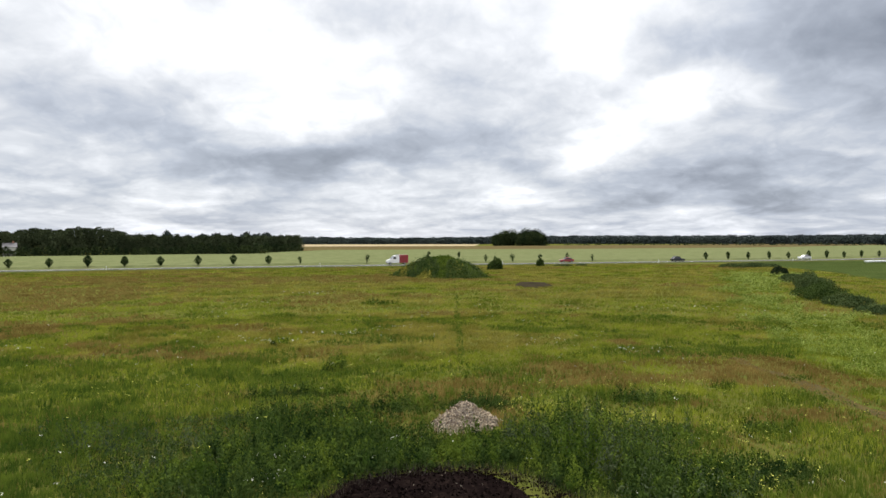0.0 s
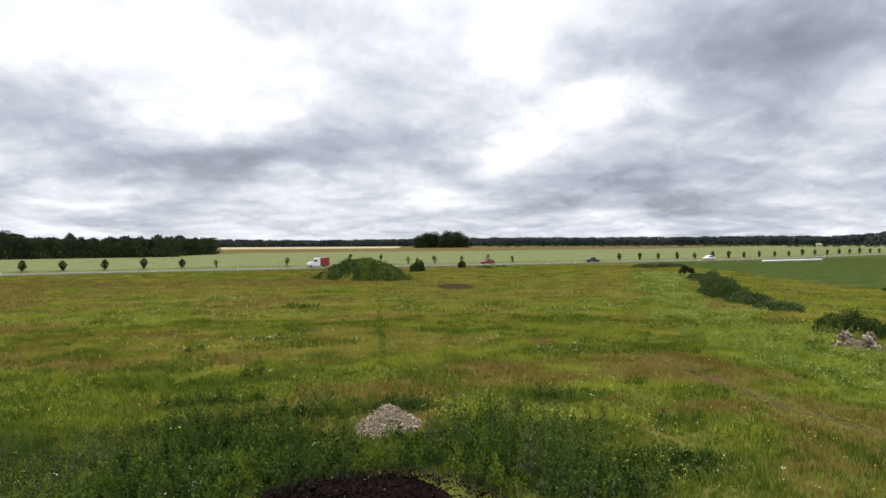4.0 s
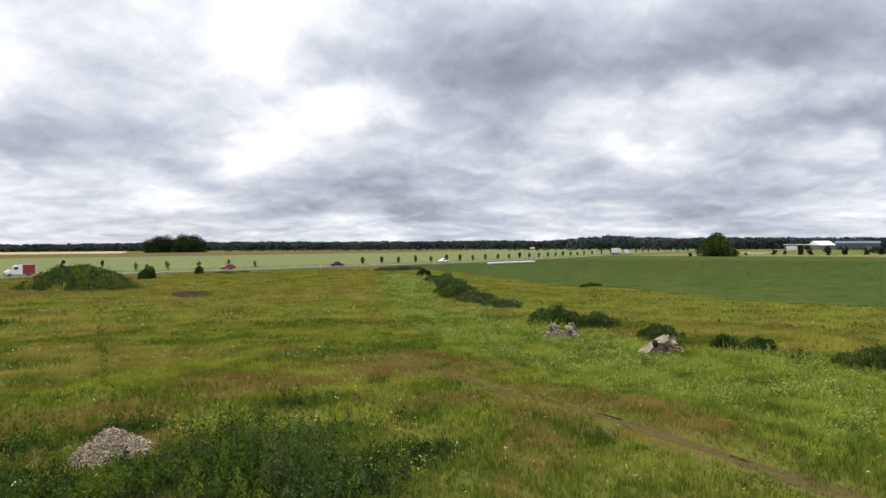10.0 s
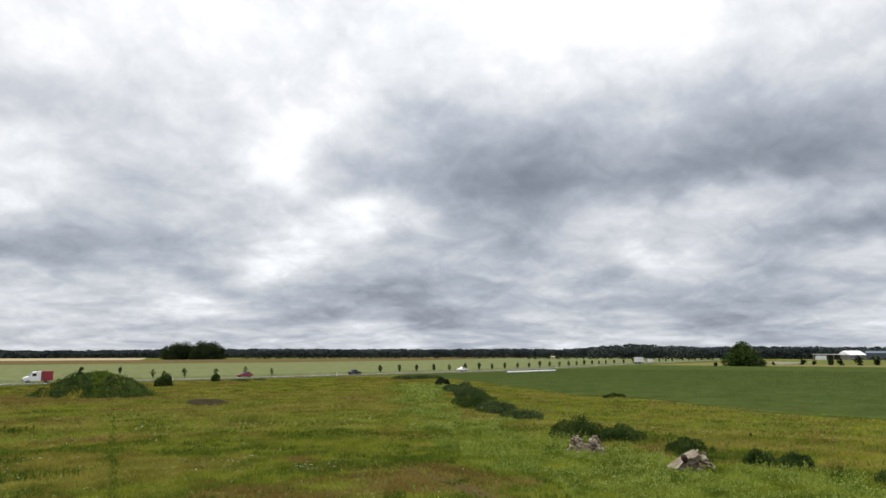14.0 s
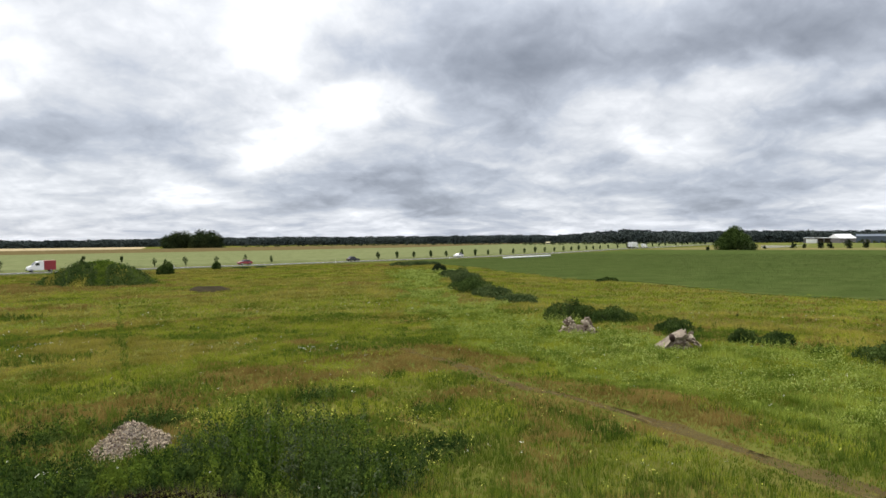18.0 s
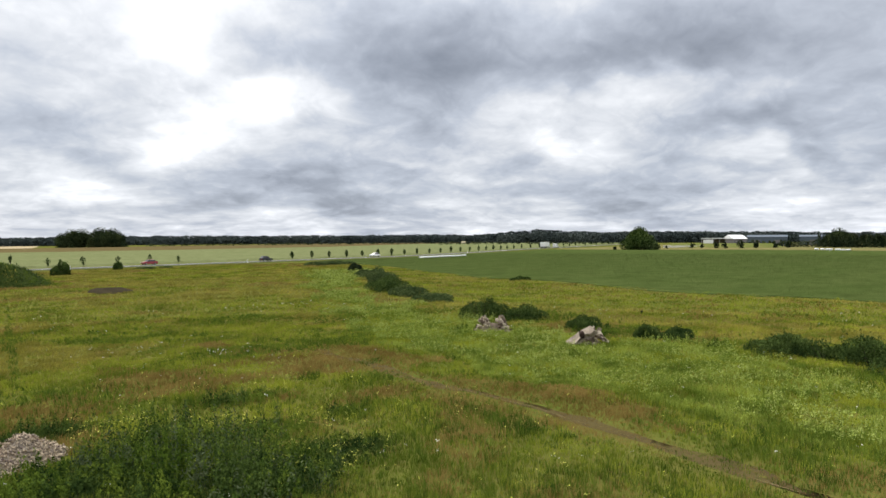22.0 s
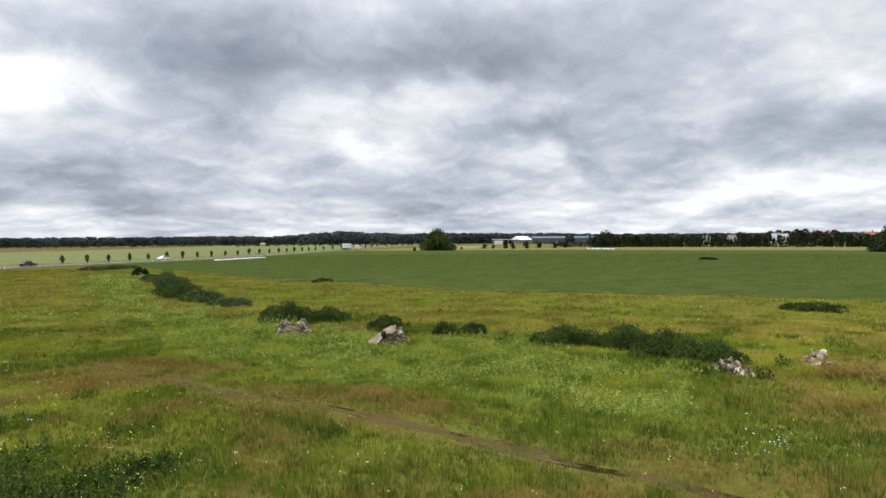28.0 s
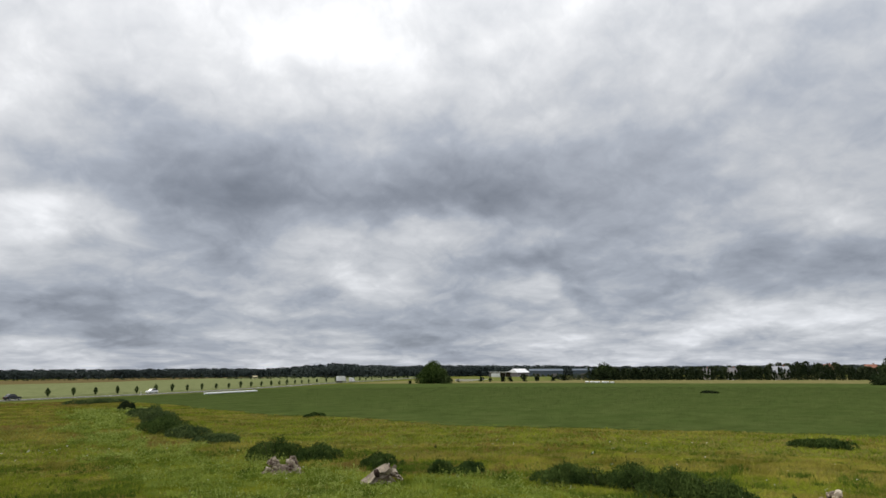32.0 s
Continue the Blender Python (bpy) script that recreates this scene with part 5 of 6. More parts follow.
# ---- earthworks and heaps ----
def dome(name, x, y, rx, ry, h, mat, label, category, seed, rough=0.12, sharp=1.0, rings=26, segs=64):
    """A heap with an uneven round outline that runs out into the ground."""
    v, f = [(0, 0, h)], []
    for i in range(1, rings + 1):
        u = i / rings
        for j in range(segs):
            a = 2 * math.pi * j / segs
            k = 1 + 0.16 * math.sin(2 * a + seed) + 0.08 * math.sin(5 * a + 2 * seed)
            px, py = math.cos(a) * rx * u * k, math.sin(a) * ry * u * k
            z = h * (1.01 - math.hypot(u, 0.03)) ** 1.2 if sharp > 1.5 else h * (0.5 + 0.5 * math.cos(math.pi * u)) ** sharp
            z += rough * h * (float(fbm(px + 50 * seed, py, max(rx, ry) * 0.3, 3, seed)) - 0.5) * (1 - u ** 4)
            v.append((px, py, z - 0.25 * u ** 6))
    for j in range(segs):
        f.append((0, 1 + j, 1 + (j + 1) % segs, 1 + (j + 1) % segs))
    tri = [q[:3] for q in f]
    quads = []
    for i in range(rings - 1):
        for j in range(segs):
            a, b = 1 + i * segs, 1 + (i + 1) * segs
            quads.append((a + j, b + j, b + (j + 1) % segs, a + (j + 1) % segs))
    bm = bmesh.new()
    vs = [bm.verts.new(p) for p in v]
    for q in tri + quads:
        bm.faces.new([vs[i] for i in q])
    bmesh.ops.recalc_face_normals(bm, faces=bm.faces)
    return mesh_bm(name, bm, mat, True)


def surface_points(mesh, n, rng):
    co = np.empty(len(mesh.vertices) * 3, np.float32)
    mesh.vertices.foreach_get("co", co)
    co = co.reshape(-1, 3)
    r = np.hypot(co[:, 0], co[:, 1])
    i = rng.choice(len(co), n, p=(r + 0.05) / (r + 0.05).sum())
    return co[i] + rng.normal(0, 1, (n, 3)) * (0.03 * np.ptp(co[:, 0]), 0.03 * np.ptp(co[:, 1]), 0)


def earth_mound():
    ob = thing("earth_mound", pose(4.0, 131, 0), "weed-covered earth mound in the meadow", "mound")
    me = dome("body", 0, 0, 8.6, 8.6, 3.75, M_MOUND, "", "", 3, 0.5, 0.56)
    part("body", me, ob)
    rng = np.random.default_rng(401)
    c = surface_points(me, 36000, rng)
    c[:, 2] += rng.uniform(-0.1, 0.5, len(c)) * fbm(c[:, 0], c[:, 1], 1.6, 2, 17) * 1.7
    v, f = leaf_quads(c, np.full(len(c), 0.12), rng, 0.0, 1.5)
    drift = fbm(c[:, 0], c[:, 1] * 0.7, 2.6, 3, 19) + rng.normal(0, 0.06, len(c))
    slot = np.where(drift > 0.62, 1, np.where(drift > 0.50, 2, np.where(drift < 0.30, 3, 0)))
    part("weed_cover", mesh_np("weed_cover", v, f, [M_DARK, M_LUSH, M_BUSH2, M_OLIVE], slot), ob, label="dark green weeds with grassier patches over the whole mound")
    for x, y, h, s in ((-2.6, 1.0, 1.4, 411), (3.6, 1.5, 1.5, 412)):
        wood_, crown = tree_meshes("shoot", h + 0.6, 0.55, 0.3, 0.04, M_SAP, s, 0.16, 160, 0.3, 5)
        shoot = part("shrub", crown, ob, pose(x, y, 3.2))
        part("stem", wood_, shoot)


earth_mound()
dark = thing("soil_patch", pose(17.8, 104, -0.05), "flat dark heap of bare soil in the meadow", "soil heap", data=dome("soil_patch", 0, 0, 3.7, 5.2, 0.62, M_DUN, "", "", 5, 0.7, 0.32))
earth = thing("black_earth", pose(0.7, 16.8, -0.1), "black bare earth with roots and pale pebbles", "soil heap")
part("soil", dome("soil", 0, 0, 4.8, 4.8, 0.62, M_SOIL, "", "", 4, 0.75, 0.5), earth)


def crumbs():
    rng = np.random.default_rng(431)
    n = 2600
    a, r = rng.uniform(0, 2 * math.pi, n), 4.3 * np.sqrt(rng.uniform(0, 1, n))
    z = 0.75 * (0.5 + 0.5 * np.cos(math.pi * r / 4.9)) ** 0.55
    c = np.stack([np.cos(a) * r, np.sin(a) * r, z + rng.uniform(-0.05, 0.10, n)], 1)
    v, f = leaf_quads(c, np.full(n, 0.065), rng, 0.5)
    tagged(part("crumbled_soil", mesh_np("crumbled_soil", v, f, M_SOIL), earth), kind="stuff")
    i = rng.choice(n, 70)
    v, f = leaf_quads(c[i] + (0, 0, 0.09), np.full(70, 0.028), rng)
    tagged(part("pebble_scatter", mesh_np("pebble_scatter", v, f, M_STONE), earth, label="pale pebbles"), kind="stuff")
    n = 420
    a = rng.uniform(0.2, 2.9, n)
    r = rng.uniform(3.3, 4.6, n)
    p = np.stack([np.cos(a) * r, np.sin(a) * r, 0.75 * (0.5 + 0.5 * np.cos(math.pi * r / 4.9)) ** 0.55 - 0.05], 1)
    v, f = blades(p, np.full(n, 0.35), np.full(n, 0.02), 4, rng, 0.15, 1.4)
    roots = part("root_litter", mesh_np("root_litter", v, f, [M_BARK, M_DUN, M_SOIL], rng.choice(3, len(f), p=[0.3, 0.3, 0.4])), earth, label="brown dead roots and stalks")
    tagged(roots, kind="stuff")


crumbs()


def stone_mesh(seed, mat, flat=1.0):
    """A broken stone: a lumpy block cut by a few planes."""
    rng = np.random.default_rng(seed)
    bm = bmesh.new()
    bmesh.ops.create_icosphere(bm, subdivisions=2, radius=0.5)
    for v in bm.verts:
        v.co *= 1 + 0.15 * rng.normal()
    for i in range(6):
        d = Vector(rng.normal(size=3)).normalized()
        cut = rng.uniform(0.26, 0.42)
        for v in bm.verts:
            over = v.co.dot(d) - cut
            if over > 0:
                v.co -= d * over
    for v in bm.verts:
        v.co.z *= flat
    return mesh_bm("stone", bm, mat)


STONES = [stone_mesh(500 + i, M_RUBBLE, 0.55 + 0.1 * (i % 4)) for i in range(8)]


def rubble(name, x, y, length, depth, height, turn, n, label, seed, size=(0.35, 0.9), peaks=(0.0,), tight=1.0):
    rng = np.random.default_rng(seed)
    ob = thing(name, pose(x, y, float(ground_z(x, y)), 0, 0, turn), label, "rubble heap", "rubble heaps along the hedge")
    part("core", dome("core", 0, 0, length * 0.46, depth * 0.46, height * 0.42, M_RUBBLE, "", "", seed % 7 + 1, 0.5, 0.7, 10, 28), ob, pose(0, 0, -0.05))
    for i in range(n):
        u, w = rng.uniform(-1, 1), rng.uniform(-1, 1)
        if u * u + w * w > 1:
            u, w = u * 0.6, w * 0.6
        z = height * 0.78 * max(0.5 + 0.5 * math.cos(math.pi * min(1, math.hypot((u - c) * tight, w))) for c in peaks)
        s = rng.uniform(*size)
        part("stone", STONES[int(rng.integers(0, 8))], ob, pose(u * length / 2, w * depth / 2, z, *rng.uniform(-50, 50, 2), rng.uniform(0, 360)) @ Matrix.Diagonal((s, s * rng.uniform(0.6, 1), s * rng.uniform(0.5, 0.9), 1)))
    return ob


rubble("rubble_heap", 34.0, 38.9, 2.9, 1.8, 1.55, -43, 170, "two-peaked heap of broken pale stones and concrete", 601, (0.18, 0.48), (-0.5, 0.42), 1.7)
heap = rubble("stone_heap", 34.8, 29.9, 2.5, 1.5, 1.6, -48, 90, "heap of boulders with a big tilted pale slab", 603, (0.16, 0.5), (0.35,), 1.15)


def slab_stone():
    bm = bmesh.new()
    bmesh.ops.create_cube(bm, size=1, matrix=Matrix.Diagonal((2.2, 0.9, 0.62, 1)))
    bmesh.ops.subdivide_edges(bm, edges=bm.edges[:], cuts=6, use_grid_fill=True)
    for v in bm.verts:
        v.co += Vector((0.18 * noise.noise(v.co * 2.6), 0.18 * noise.noise(v.co * 2.1 + Vector((5, 1, 2))), 0.19 * noise.noise(v.co * 2.6 + Vector((2, 7, 3)))))
        end = v.co.x / 1.25
        v.co.y *= 1 - 0.15 * abs(end)
        v.co.z *= 0.62 + 0.22 * end
        if v.co.y < -0.3 and abs(v.co.x - 0.25) < 0.42 and abs(v.co.z) < 0.22:
            v.co.y += 0.35
    return mesh_bm("tilted_slab", bm, M_STONE, False)


part("tilted_slab", slab_stone(), heap, pose(-0.58, -0.62, 0.52, 22, -31, 4) @ Matrix.Diagonal((1.02, 0.95, 0.78, 1)), "long pale slab with a dark hollow")
# a thin dark reddish disc on the slab puts the hollow's shade into colour
part("hollow", dome("hollow", 0, 0, 0.24, 0.32, 0.02, M_HOLLOW_SHADE, "", "", 4, 0.5, 0.7, 6, 18), heap, pose(-0.42, -1.06, 0.74, 104, 0, 6) @ Matrix.Diagonal((0.95, 0.75, 1, 1)), "dark reddish patch painted as the shade of the slab's hollow")
rubble("rubble_heap", 37.4, 8.1, 2.9, 1.9, 0.9, 62, 170, "low heap of whitish broken rubble in the grass", 607, (0.12, 0.42))
rubble("rubble_heap", 43.0, 4.5, 2.7, 1.5, 0.95, 75, 90, "low stone heap half hidden by rusty grass", 609, (0.15, 0.5))
weed_patch("rusty_grass_tuft", [(39.6, 3.2, 1.2, 1.0, 0), (39.2, 1.4, 1.3, 1.3, 0), (38.6, -0.6, 1.2, 1.3, 0), (40.4, -2.2, 1.5, 1.4, 0)], 150, 0.9, 0.04, [M_RUST, M_STRAW], "rusty brown grass tuft before the stones", 15, per=50, wide=0.22)


def gravel_pile():
    x, y = 1.72, 26.3
    ob = thing("gravel_pile", pose(x, y, float(ground_z(x, y)) - 0.05), "conical pile of pale gravel among tall weeds", "gravel pile")
    me = dome("body", 0, 0, 1.62, 1.55, 1.1, M_STONE, "", "", 6, 0.05, 2.0, 30, 72)
    part("body", me, ob)
    rng = np.random.default_rng(441)
    n = 6500
    c = surface_points(me, n, rng)
    c[:, 2] += rng.uniform(-0.02, 0.04, n)
    # small four-sided pebbles
    s = rng.uniform(0.022, 0.06, n)[:, None, None]
    t = np.array([(1, 0, -0.5), (-0.5, 0.87, -0.5), (-0.5, -0.87, -0.5), (0, 0, 0.9)])
    a = rng.uniform(0, 2 * math.pi, n)
    rot = np.zeros((n, 3, 3))
    rot[:, 0, 0], rot[:, 0, 1], rot[:, 1, 0], rot[:, 1, 1], rot[:, 2, 2] = np.cos(a), -np.sin(a), np.sin(a), np.cos(a), 1
    v = (np.einsum("nij,kj->nki", rot, t) * s + c[:, None, :]).reshape(-1, 3)
    f = (np.arange(n)[:, None, None] * 4 + np.array([(0, 1, 2), (0, 3, 1), (1, 3, 2), (2, 3, 0)])).reshape(-1, 3)
    stones = part("gravel", mesh_np("gravel", v, f, [M_GRAVEL, M_STONE, M_STONE_RED], np.repeat(rng.choice(3, n, p=[0.66, 0.16, 0.18]), 4)), ob)
    tagged(stones, kind="stuff")


M_GRAVEL = leaf_mat("gravel", (0.22, 0.165, 0.11), (0.60, 0.50, 0.37), 0.0, 2.0, 0.85)
gravel_pile()

# ---- white-wrapped bales ----
def bale_mesh():
    bm = bmesh.new()
    bmesh.ops.create_cone(bm, cap_ends=True, segments=20, radius1=0.6, radius2=0.6, depth=1.2, matrix=Matrix.Translation((0, 0, 0.6)) @ Matrix.Rotation(math.pi / 2, 4, "Y"))
    bmesh.ops.bevel(bm, geom=[e for e in bm.edges if len(e.link_faces) == 2 and e.calc_face_angle() > 1], offset=0.10, segments=2, affect="EDGES")
    for v in bm.verts:
        v.co += Vector((0, 0, 0.03 * noise.noise(v.co * 3)))
        v.co.z = max(0, v.co.z)
    return mesh_bm("bale", bm, M_FILM, True)


BALE = bale_mesh()
for i in range(24):
    u = i / 23
    thing("wrapped_bale", pose(133.5 + 28 * u, 192.0 + 9.5 * u + float(RNG.normal(0, 0.15)), 0.10, 0, 0, 17 + float(RNG.normal(0, 4))) @ Matrix.Diagonal((0.95, 0.75, 0.52, 1)), "white plastic-wrapped hay bale in a row beside the road", "hay bale", "bales beside the road", data=BALE)
for i in range(13):
    u = i / 12 + float(RNG.normal(0, 0.015))
    thing("wrapped_bale", pose(346.5 - 8 * u, 150.5 - 18.5 * u, 0.1, 0, 0, -66 + float(RNG.normal(0, 12))) @ Matrix.Diagonal((0.9, 0.8, 0.75, 1)), "white plastic-wrapped hay bale at the field's far edge", "hay bale", "bales at the far edge", data=BALE)

# ---- roadside posts ----
def marker_post(x):
    y = float(road_y(x)) - 5.0
    ob = thing("marker_post", pose(x, y, 0.09), "short white roadside marker post with a black band", "marker post", "marker posts along the road")
    part("shaft", box_mesh("shaft", M_WHITE, -0.06, 0.06, -0.05, 0.05, 0, 1.0, bevel=0.015), ob)
    part("band", box_mesh("band", M_NAVY, -0.063, 0.063, -0.053, 0.053, 0.72, 0.86, bevel=0.01), ob)


for x in (-76, -27, 23, 72, 120, 190):
    marker_post(x)

# ---- buildings ----
def prism(bm, x0, x1, y0, y1, z0, z1, over=0.4):
    """A pitched roof whose ridge runs along x."""
    ym = (y0 + y1) / 2
    pts = [(x0 - over, y0 - over, z0), (x1 + over, y0 - over, z0), (x1 + over, y1 + over, z0), (x0 - over, y1 + over, z0), (x0 - over, ym, z1), (x1 + over, ym, z1)]
    v = [bm.verts.new(p) for p in pts]
    for q in ((0, 1, 5, 4), (2, 3, 4, 5), (0, 4, 3), (1, 2, 5), (3, 2, 1, 0)):
        bm.faces.new([v[i] for i in q])


def house(name, x, y, turn, length, depth, eaves, ridge, wall, roof, label, windows=4, chimney=True, base=0.0):
    ob = thing(name, pose(x, y, base, 0, 0, turn), label, "building")
    bm = bmesh.new()
    box_bm(bm, -length / 2, length / 2, -depth / 2, depth / 2, -0.3, eaves)
    v = [bm.verts.new(p) for s in (-1, 1) for p in ((s * (length / 2), -depth / 2, eaves), (s * (length / 2), depth / 2, eaves), (s * (length / 2), 0, ridge - 0.25))]
    bm.faces.new(v[:3])
    bm.faces.new(v[3:])
    part("wall", mesh_bm("wall", bm, wall), ob)
    bm = bmesh.new()
    prism(bm, -length / 2, length / 2, -depth / 2, depth / 2, eaves + 0.02, ridge)
    r = part("roof", mesh_bm("roof", bm, roof), ob)
    if chimney:
        part("chimney", box_mesh("chimney", M_TILE, length * 0.2, length * 0.2 + 0.7, -0.35, 0.35, ridge - 0.8, ridge + 0.8), r)
    for i in range(windows):
        wx = (i + 0.5) / windows * length - length / 2
        w = part("window", box_mesh("window", M_WHITE, wx - 0.65, wx + 0.65, -depth / 2 - 0.06, -depth / 2 + 0.02, eaves * 0.35, eaves * 0.35 + 1.4), ob)
        part("pane", box_mesh("pane", M_GLASS, wx - 0.55, wx + 0.55, -depth / 2 - 0.075, -depth / 2 - 0.062, eaves * 0.35 + 0.1, eaves * 0.35 + 1.3), w)
    return ob


def hall(name, x, y, turn, length, depth, height, wall, roof, label, doors=2, bays=10):
    ob = thing(name, pose(x, y, 0, 0, 0, turn), label, "building")
    part("wall", box_mesh("wall", wall, -length / 2, length / 2, -depth / 2, depth / 2, -0.3, height), ob)
    bm = bmesh.new()
    prism(bm, -length / 2, length / 2, -depth / 2, depth / 2, height + 0.02, height + depth * 0.07)
    part("roof", mesh_bm("roof", bm, roof), ob)
    for i in range(1, bays):
        rx = i / bays * length - length / 2
        part("rib", box_mesh("rib", wall, rx - 0.08, rx + 0.08, -depth / 2 - 0.10, -depth / 2, 0, height), ob)
    for i in range(doors):
        dx = (i + 0.5) / doors * length - length / 2
        part("door", box_mesh("door", M_ROOF, dx - 2, dx + 2, -depth / 2 - 0.14, -depth / 2 - 0.01, 0, 4.2), ob)
    return ob


def at(a, d):
    return -math.sin(radians(a)) * d, math.cos(radians(a)) * d


def facing(a):
    """The turn by which a front faces the viewpoint."""
    return a


x, y = at(-60.9, 500)
house("barn", x, y, facing(-60.9) + 38, 11, 11, 5.4, 8.2, M_ROOF, M_WHITE, "grey barn with a bright white roof behind small trees", 3, False)
x, y = at(-59.3, 492)
canopy = thing("open_shed", pose(x, y, 0, 0, 0, -59), "long open shed with a thin pale roof on posts", "building")
part("roof", box_mesh("roof", M_WHITE, -8, 8, -4, 4, 5.6, 6.0, bevel=0.05), canopy)
for i in range(5):
    for s in (-3.6, 3.6):
        part("post", box_mesh("post", M_RIM, -7.6 + 3.8 * i - 0.12, -7.6 + 3.8 * i + 0.12, s - 0.12, s + 0.12, -0.3, 5.6), canopy)
part("back_wall", box_mesh("back_wall", M_BARK, -8, 8, 3.75, 4, -0.3, 5.6), canopy, label="dark board back wall")
x, y = at(-58.9, 468)
tank = thing("white_container", pose(x, y, 2.35, 0, 0, -59), "small white container before the shed", "container")
part("body", box_mesh("body", M_WHITE, -3, 3, -1.2, 1.2, 0.2, 2.7, bevel=0.08), tank)
part("door", box_mesh("door", M_FILM, -0.6, 0.6, -1.23, -1.18, 0.3, 2.3), tank)
x, y = at(-63.2, 560)
hall("hall", x, y, -63, 27, 22, 6.5, M_BLUEWALL, M_BLUEWALL, "long blue-grey sheet-metal hall", 2, 9)
x, y = at(-66.3, 575)
hall("hall", x, y, -66, 17, 20, 6.6, M_BLUEWALL, M_BLUEWALL, "blue-grey sheet-metal hall beside another", 1, 6)
x, y = at(31.7, 338)
house("house", x, y, 30, 4.6, 6, 4.3, 6.2, M_PLASTER, M_ROOF, "white house with a dark roof before the wood", 4)
x, y = at(33.0, 338)
house("house", x, y, 20, 4.6, 6, 4.4, 6.5, M_PLASTER, M_ROOF, "white gabled house before the wood", 3)
for a, d, ln, ev, rg, wall, roof, words in ((-76.0, 472, 3.2, 5.2, 7.6, M_PLASTER, M_ROOF, "narrow white house among conifers"), (-77.9, 472, 4.0, 5.0, 8.0, M_PLASTER, M_ROOF, "white gabled house half hidden by conifers"),
                                           (-81.3, 472, 9, 4.6, 8.6, M_PLASTER, M_RIM, "white house with a pale grey roof among conifers"), (-84.4, 497, 8, 5.6, 9.7, M_PLASTER, M_TILE, "house with an orange-red roof behind the conifer row"),
                                           (-87.2, 497, 6, 5.0, 9.3, M_PLASTER, M_TILE, "house with a red roof behind trees")):
    x, y = at(a, d)
    house("house", x, y, a + 12, ln, 8, ev, rg, wall, roof, words, 3)
x, y = at(-38.6, 700)
house("house", x, y, -30, 4, 4, 2.0, 3.2, M_CREAM, M_CREAM, "pale yellow house before the far wood", 2, False)
# field wall and fence pieces by the halls
x, y = at(-57.2, 455)
low = thing("field_wall", pose(x, y, 0, 0, 0, -57), "low pale wall along the farm yard", "wall")
part("body", box_mesh("body", M_PLASTER, -14, 14, -0.15, 0.15, -0.2, 1.3, bevel=0.03), low)

# ---- vehicles on the road ----
def wheel_part(ob, x, y, r, w=0.26):
    bm = bmesh.new()
    m = Matrix.Translation((x, y, r)) @ Matrix.Rotation(math.pi / 2, 4, "X")
    bmesh.ops.create_cone(bm, cap_ends=True, segments=20, radius1=r, radius2=r, depth=w, matrix=m)
    bmesh.ops.bevel(bm, geom=[e for e in bm.edges if e.calc_face_angle(0) > 1], offset=0.04, segments=2, affect="EDGES")
    wh = part("wheel", mesh_bm("wheel", bm, M_TYRE, True), ob)
    bm = bmesh.new()
    side = math.copysign(w / 2, y)
    bmesh.ops.create_cone(bm, cap_ends=True, segments=16, radius1=r * 0.6, radius2=r * 0.5, depth=0.06, matrix=Matrix.Translation((x, y + side, r)) @ Matrix.Rotation(math.pi / 2 if y < 0 else -math.pi / 2, 4, "X"))
    part("rim", mesh_bm("rim", bm, M_RIM), wh)


def extrude_side(name, outline, half, mat, inset=0.0, bevel=0.06):
    """A body from its side outline (x, z), with the upper part drawn in."""
    bm = bmesh.new()
    top = max(z for _, z in outline)
    low = min(z for _, z in outline)
    rows = []
    for s in (-1, 1):
        rows.append([bm.verts.new((x, s * (half - inset * max(0, (z - low) / (top - low) - 0.45) / 0.55), z)) for x, z in outline])
    n = len(outline)
    bm.faces.new(rows[0])
    bm.faces.new(rows[1][::-1])
    for i in range(n):
        j = (i + 1) % n
        bm.faces.new((rows[0][j], rows[0][i], rows[1][i], rows[1][j]))
    bmesh.ops.recalc_face_normals(bm, faces=bm.faces)
    bmesh.ops.bevel(bm, geom=[e for e in bm.edges if e.calc_face_angle(0) > 0.5], offset=bevel, segments=2, affect="EDGES")
    return mesh_bm(name, bm, mat, False)


def on_road(x, lane, forward=1):
    i = int(np.argmin(np.abs(ROAD_LINE[:, 0] - x)))
    p, s = ROAD_LINE[i] + ROAD_SIDE[i] * lane, ROAD_SIDE[i]
    turn = math.degrees(math.atan2(-s[0], s[1]))
    return pose(p[0], p[1], 0.285, 0, 0, turn + (0 if forward > 0 else 180))


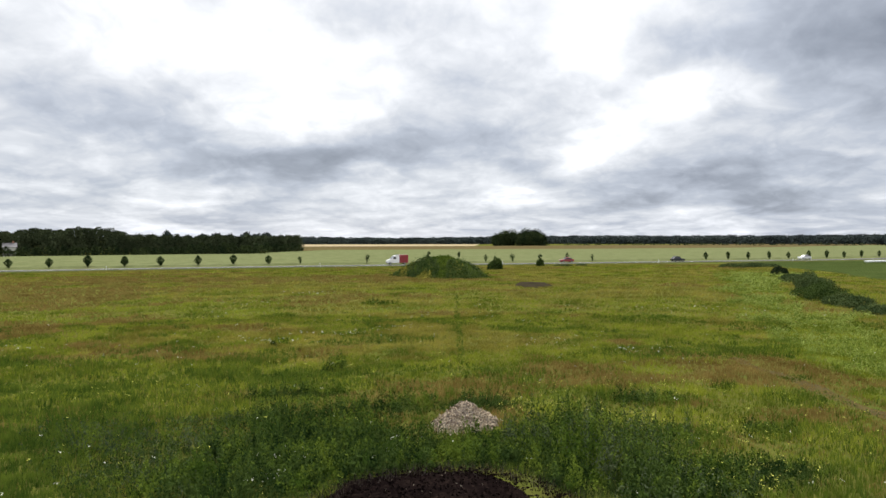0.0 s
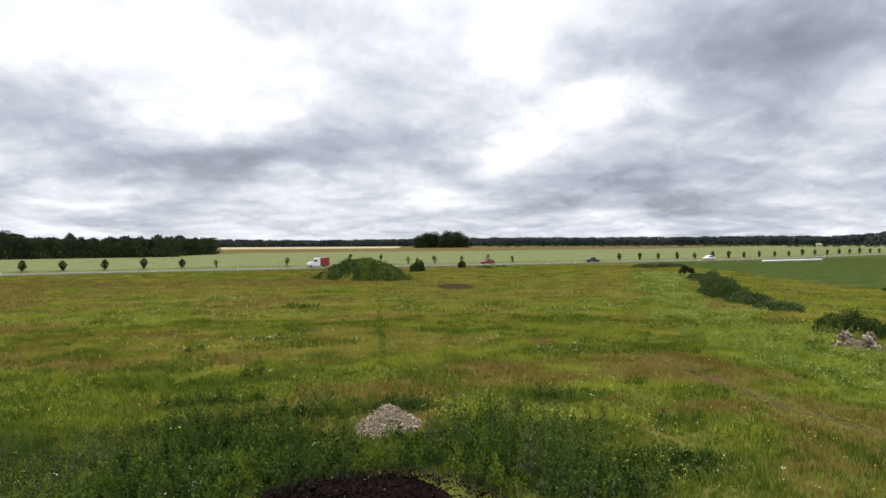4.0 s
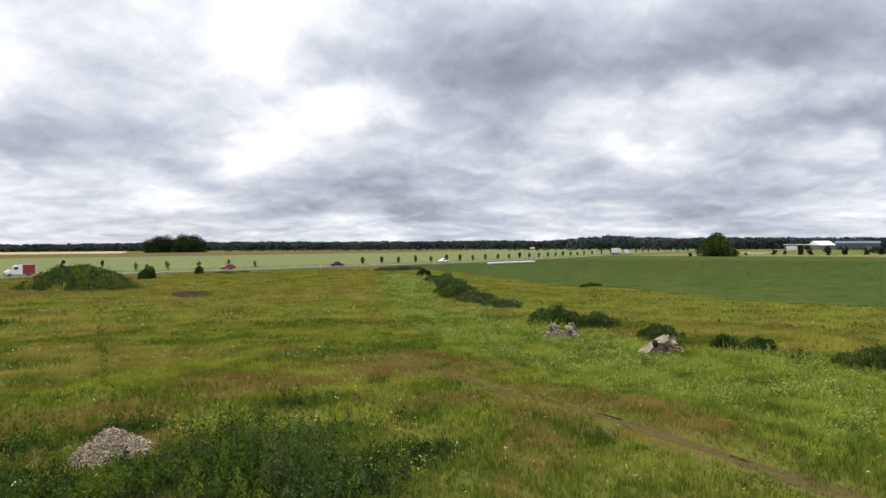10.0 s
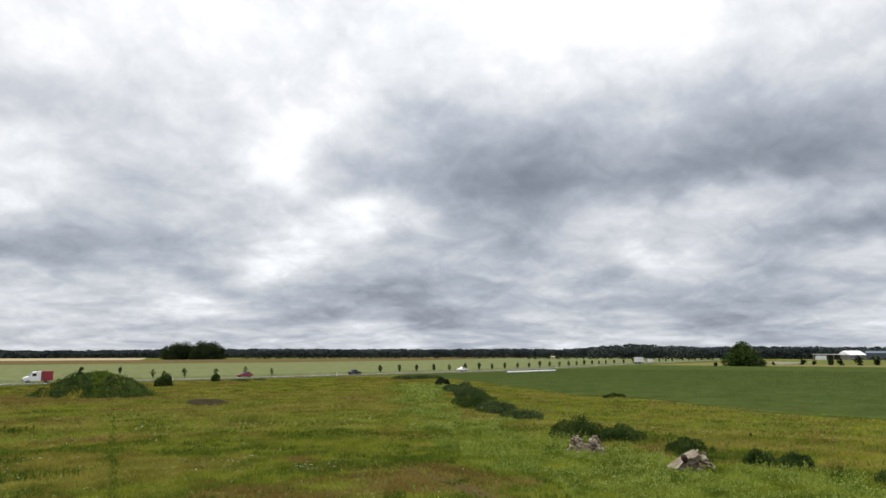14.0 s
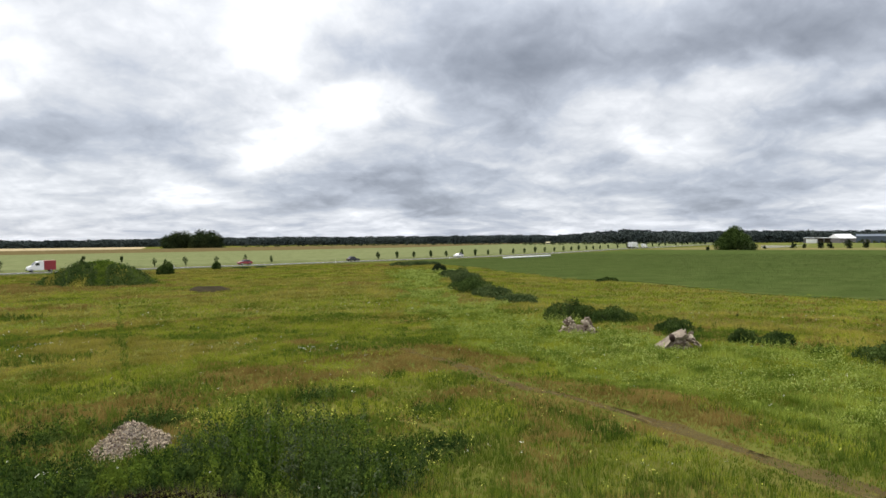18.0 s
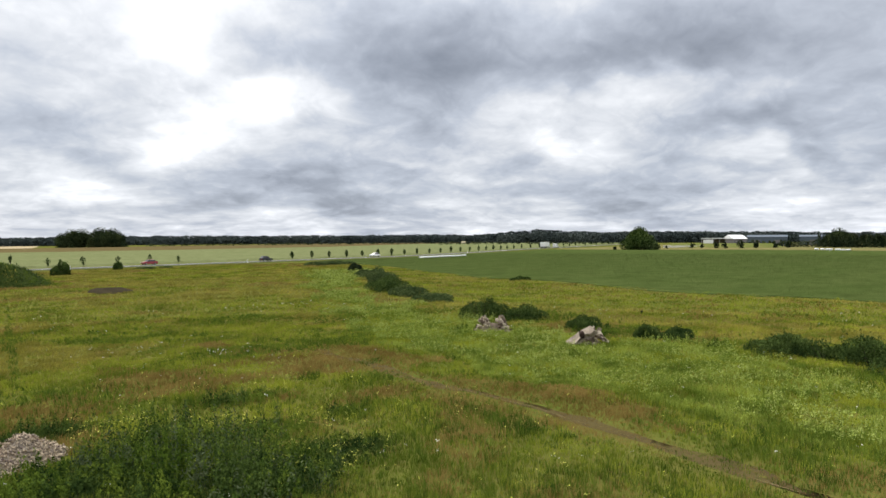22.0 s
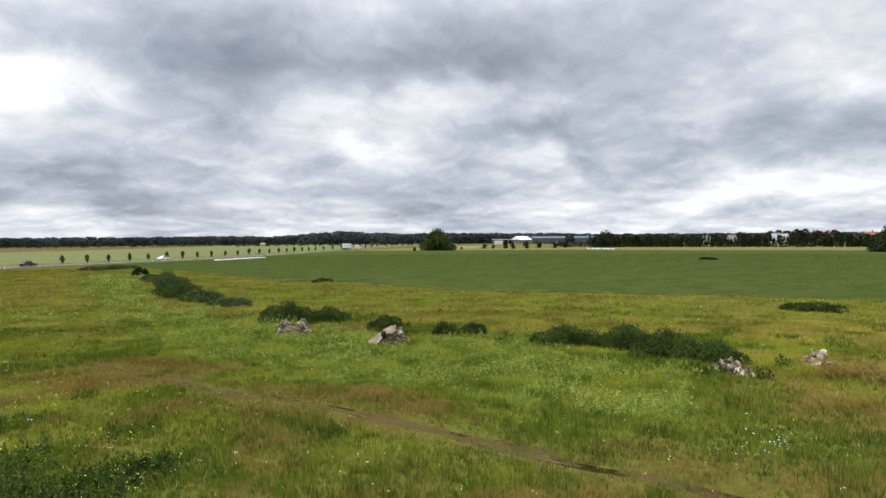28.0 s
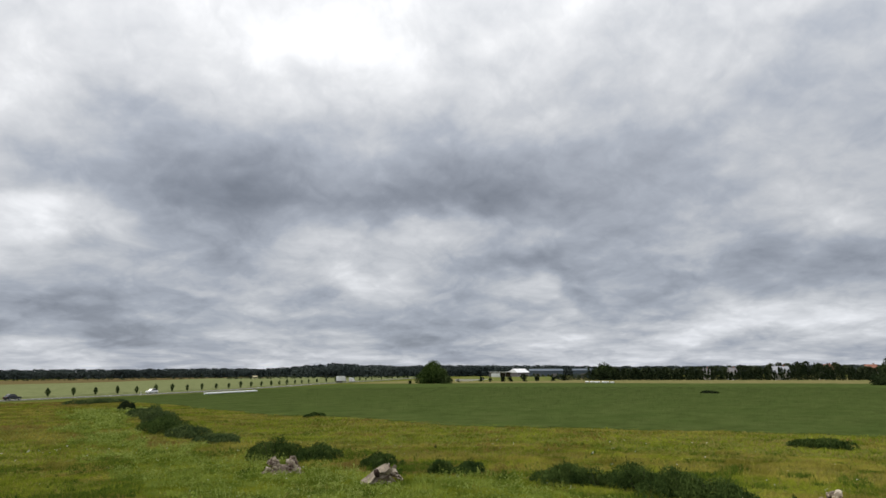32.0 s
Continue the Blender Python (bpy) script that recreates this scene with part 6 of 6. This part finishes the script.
def lorry(m):
    ob = thing("box_truck", m, "white box truck driving away along the road", "truck")
    part("box", box_mesh("box", M_WHITE, -5.9, 3.3, -1.25, 1.25, 1.05, 3.9, bevel=0.05), ob, label="white cargo box")
    part("chassis", box_mesh("chassis", M_NAVY, -5.7, 5.4, -0.5, 0.5, 0.6, 1.05), ob)
    part("cab", extrude_side("cab", [(3.6, 0.55), (5.7, 0.55), (5.75, 1.5), (5.45, 2.9), (4.9, 3.2), (3.6, 3.3)], 1.2, M_WHITE, 0.12), ob)
    part("windscreen", box_mesh("windscreen", M_GLASS, 5.42, 5.70, -1.0, 1.0, 1.75, 2.7), ob)
    for s in (-1, 1):
        part("side_window", box_mesh("side_window", M_GLASS, 4.3, 5.3, s * 1.2 - 0.03, s * 1.2 + 0.03, 1.75, 2.55), ob)
        part("headlight", box_mesh("headlight", M_LAMP, 5.70, 5.80, s * 0.85 - 0.18, s * 0.85 + 0.18, 0.8, 1.0), ob)
        part("tail_lamp", box_mesh("tail_lamp", M_TAIL, -5.93, -5.86, s * 1.0 - 0.15, s * 1.0 + 0.15, 0.85, 1.05), ob)
        for x in (-4.4, -3.1, 4.5):
            wheel_part(ob, x, s * 1.05, 0.5, 0.32)
    part("bumper", box_mesh("bumper", M_NAVY, -5.95, -5.85, -1.2, 1.2, 0.5, 0.8), ob)


def van(m, label, rear, words_rear):
    ob = thing("van", m, label, "van")
    part("body", extrude_side("body", [(-0.6, 0.4), (2.9, 0.4), (3.0, 0.9), (2.75, 1.25), (1.9, 1.5), (1.1, 2.45), (0.6, 2.6), (-0.6, 2.65)], 1.0, M_WHITE, 0.10), ob)
    part("cargo_body", box_mesh("cargo_body", rear, -3.1, -0.58, -1.05, 1.05, 0.45, 2.72, bevel=0.06), ob, label=words_rear)
    part("windscreen", extrude_side("windscreen", [(1.86, 1.58), (1.95, 1.56), (1.22, 2.42), (1.13, 2.42)], 0.86, M_GLASS, 0.08, 0.01), ob)
    for s in (-1, 1):
        part("side_window", box_mesh("side_window", M_GLASS, 0.4, 1.25, s * 0.97 - 0.02, s * 0.97 + 0.02, 1.55, 2.15), ob)
        part("headlight", box_mesh("headlight", M_LAMP, 2.82, 2.98, s * 0.75 - 0.15, s * 0.75 + 0.15, 0.85, 1.05), ob)
        part("tail_lamp", box_mesh("tail_lamp", M_TAIL, -3.13, -3.06, s * 0.9 - 0.1, s * 0.9 + 0.1, 0.8, 1.2), ob)
        for x in (-2.0, 2.0):
            wheel_part(ob, x, s * 0.92, 0.35)
    part("bumper", box_mesh("bumper", M_NAVY, 2.9, 3.08, -0.95, 0.95, 0.35, 0.6, bevel=0.04), ob)


def car(m, paint, label, tall=1.0):
    ob = thing("car", m, label, "car")
    part("body", extrude_side("body", [(-2.1, 0.3), (2.1, 0.3), (2.15, 0.6), (2.0, 0.82), (1.0, 0.95), (-1.75, 1.0), (-2.1, 0.9)], 0.88, paint, 0.05), ob)
    part("cabin", extrude_side("cabin", [(1.0, 0.93), (0.35, 1.42 * tall), (-1.1, 1.45 * tall), (-1.75, 0.97)], 0.80, M_GLASS, 0.18, 0.04), ob, label="dark car windows")
    part("car_roof", extrude_side("car_roof", [(0.33, 1.40 * tall), (0.28, 1.46 * tall), (-1.05, 1.49 * tall), (-1.12, 1.43 * tall)], 0.66, paint, 0.03, 0.01), ob)
    for s in (-1, 1):
        part("headlight", box_mesh("headlight", M_LAMP, 2.02, 2.14, s * 0.62 - 0.16, s * 0.62 + 0.16, 0.6, 0.75), ob)
        part("tail_lamp", box_mesh("tail_lamp", M_TAIL, -2.14, -2.05, s * 0.65 - 0.14, s * 0.65 + 0.14, 0.65, 0.82), ob)
        for x in (-1.3, 1.3):
            wheel_part(ob, x, s * 0.80, 0.32, 0.2)


lorry(on_road(304, -2.0))
van(on_road(322, -2.0), "white van driving ahead of the truck", M_WHITE, "white rear body")
van(on_road(-5.5, 2.0, -1), "white van with a red rear body on the road", M_REDP, "red rear body")
car(on_road(45.8, 2.0, -1), M_REDP, "small red car on the road")
car(on_road(81, -2.0), M_NAVY, "dark car on the road", 1.12)
car(on_road(128, 2.0, -1), M_WHITE, "white car on the road behind the bales")
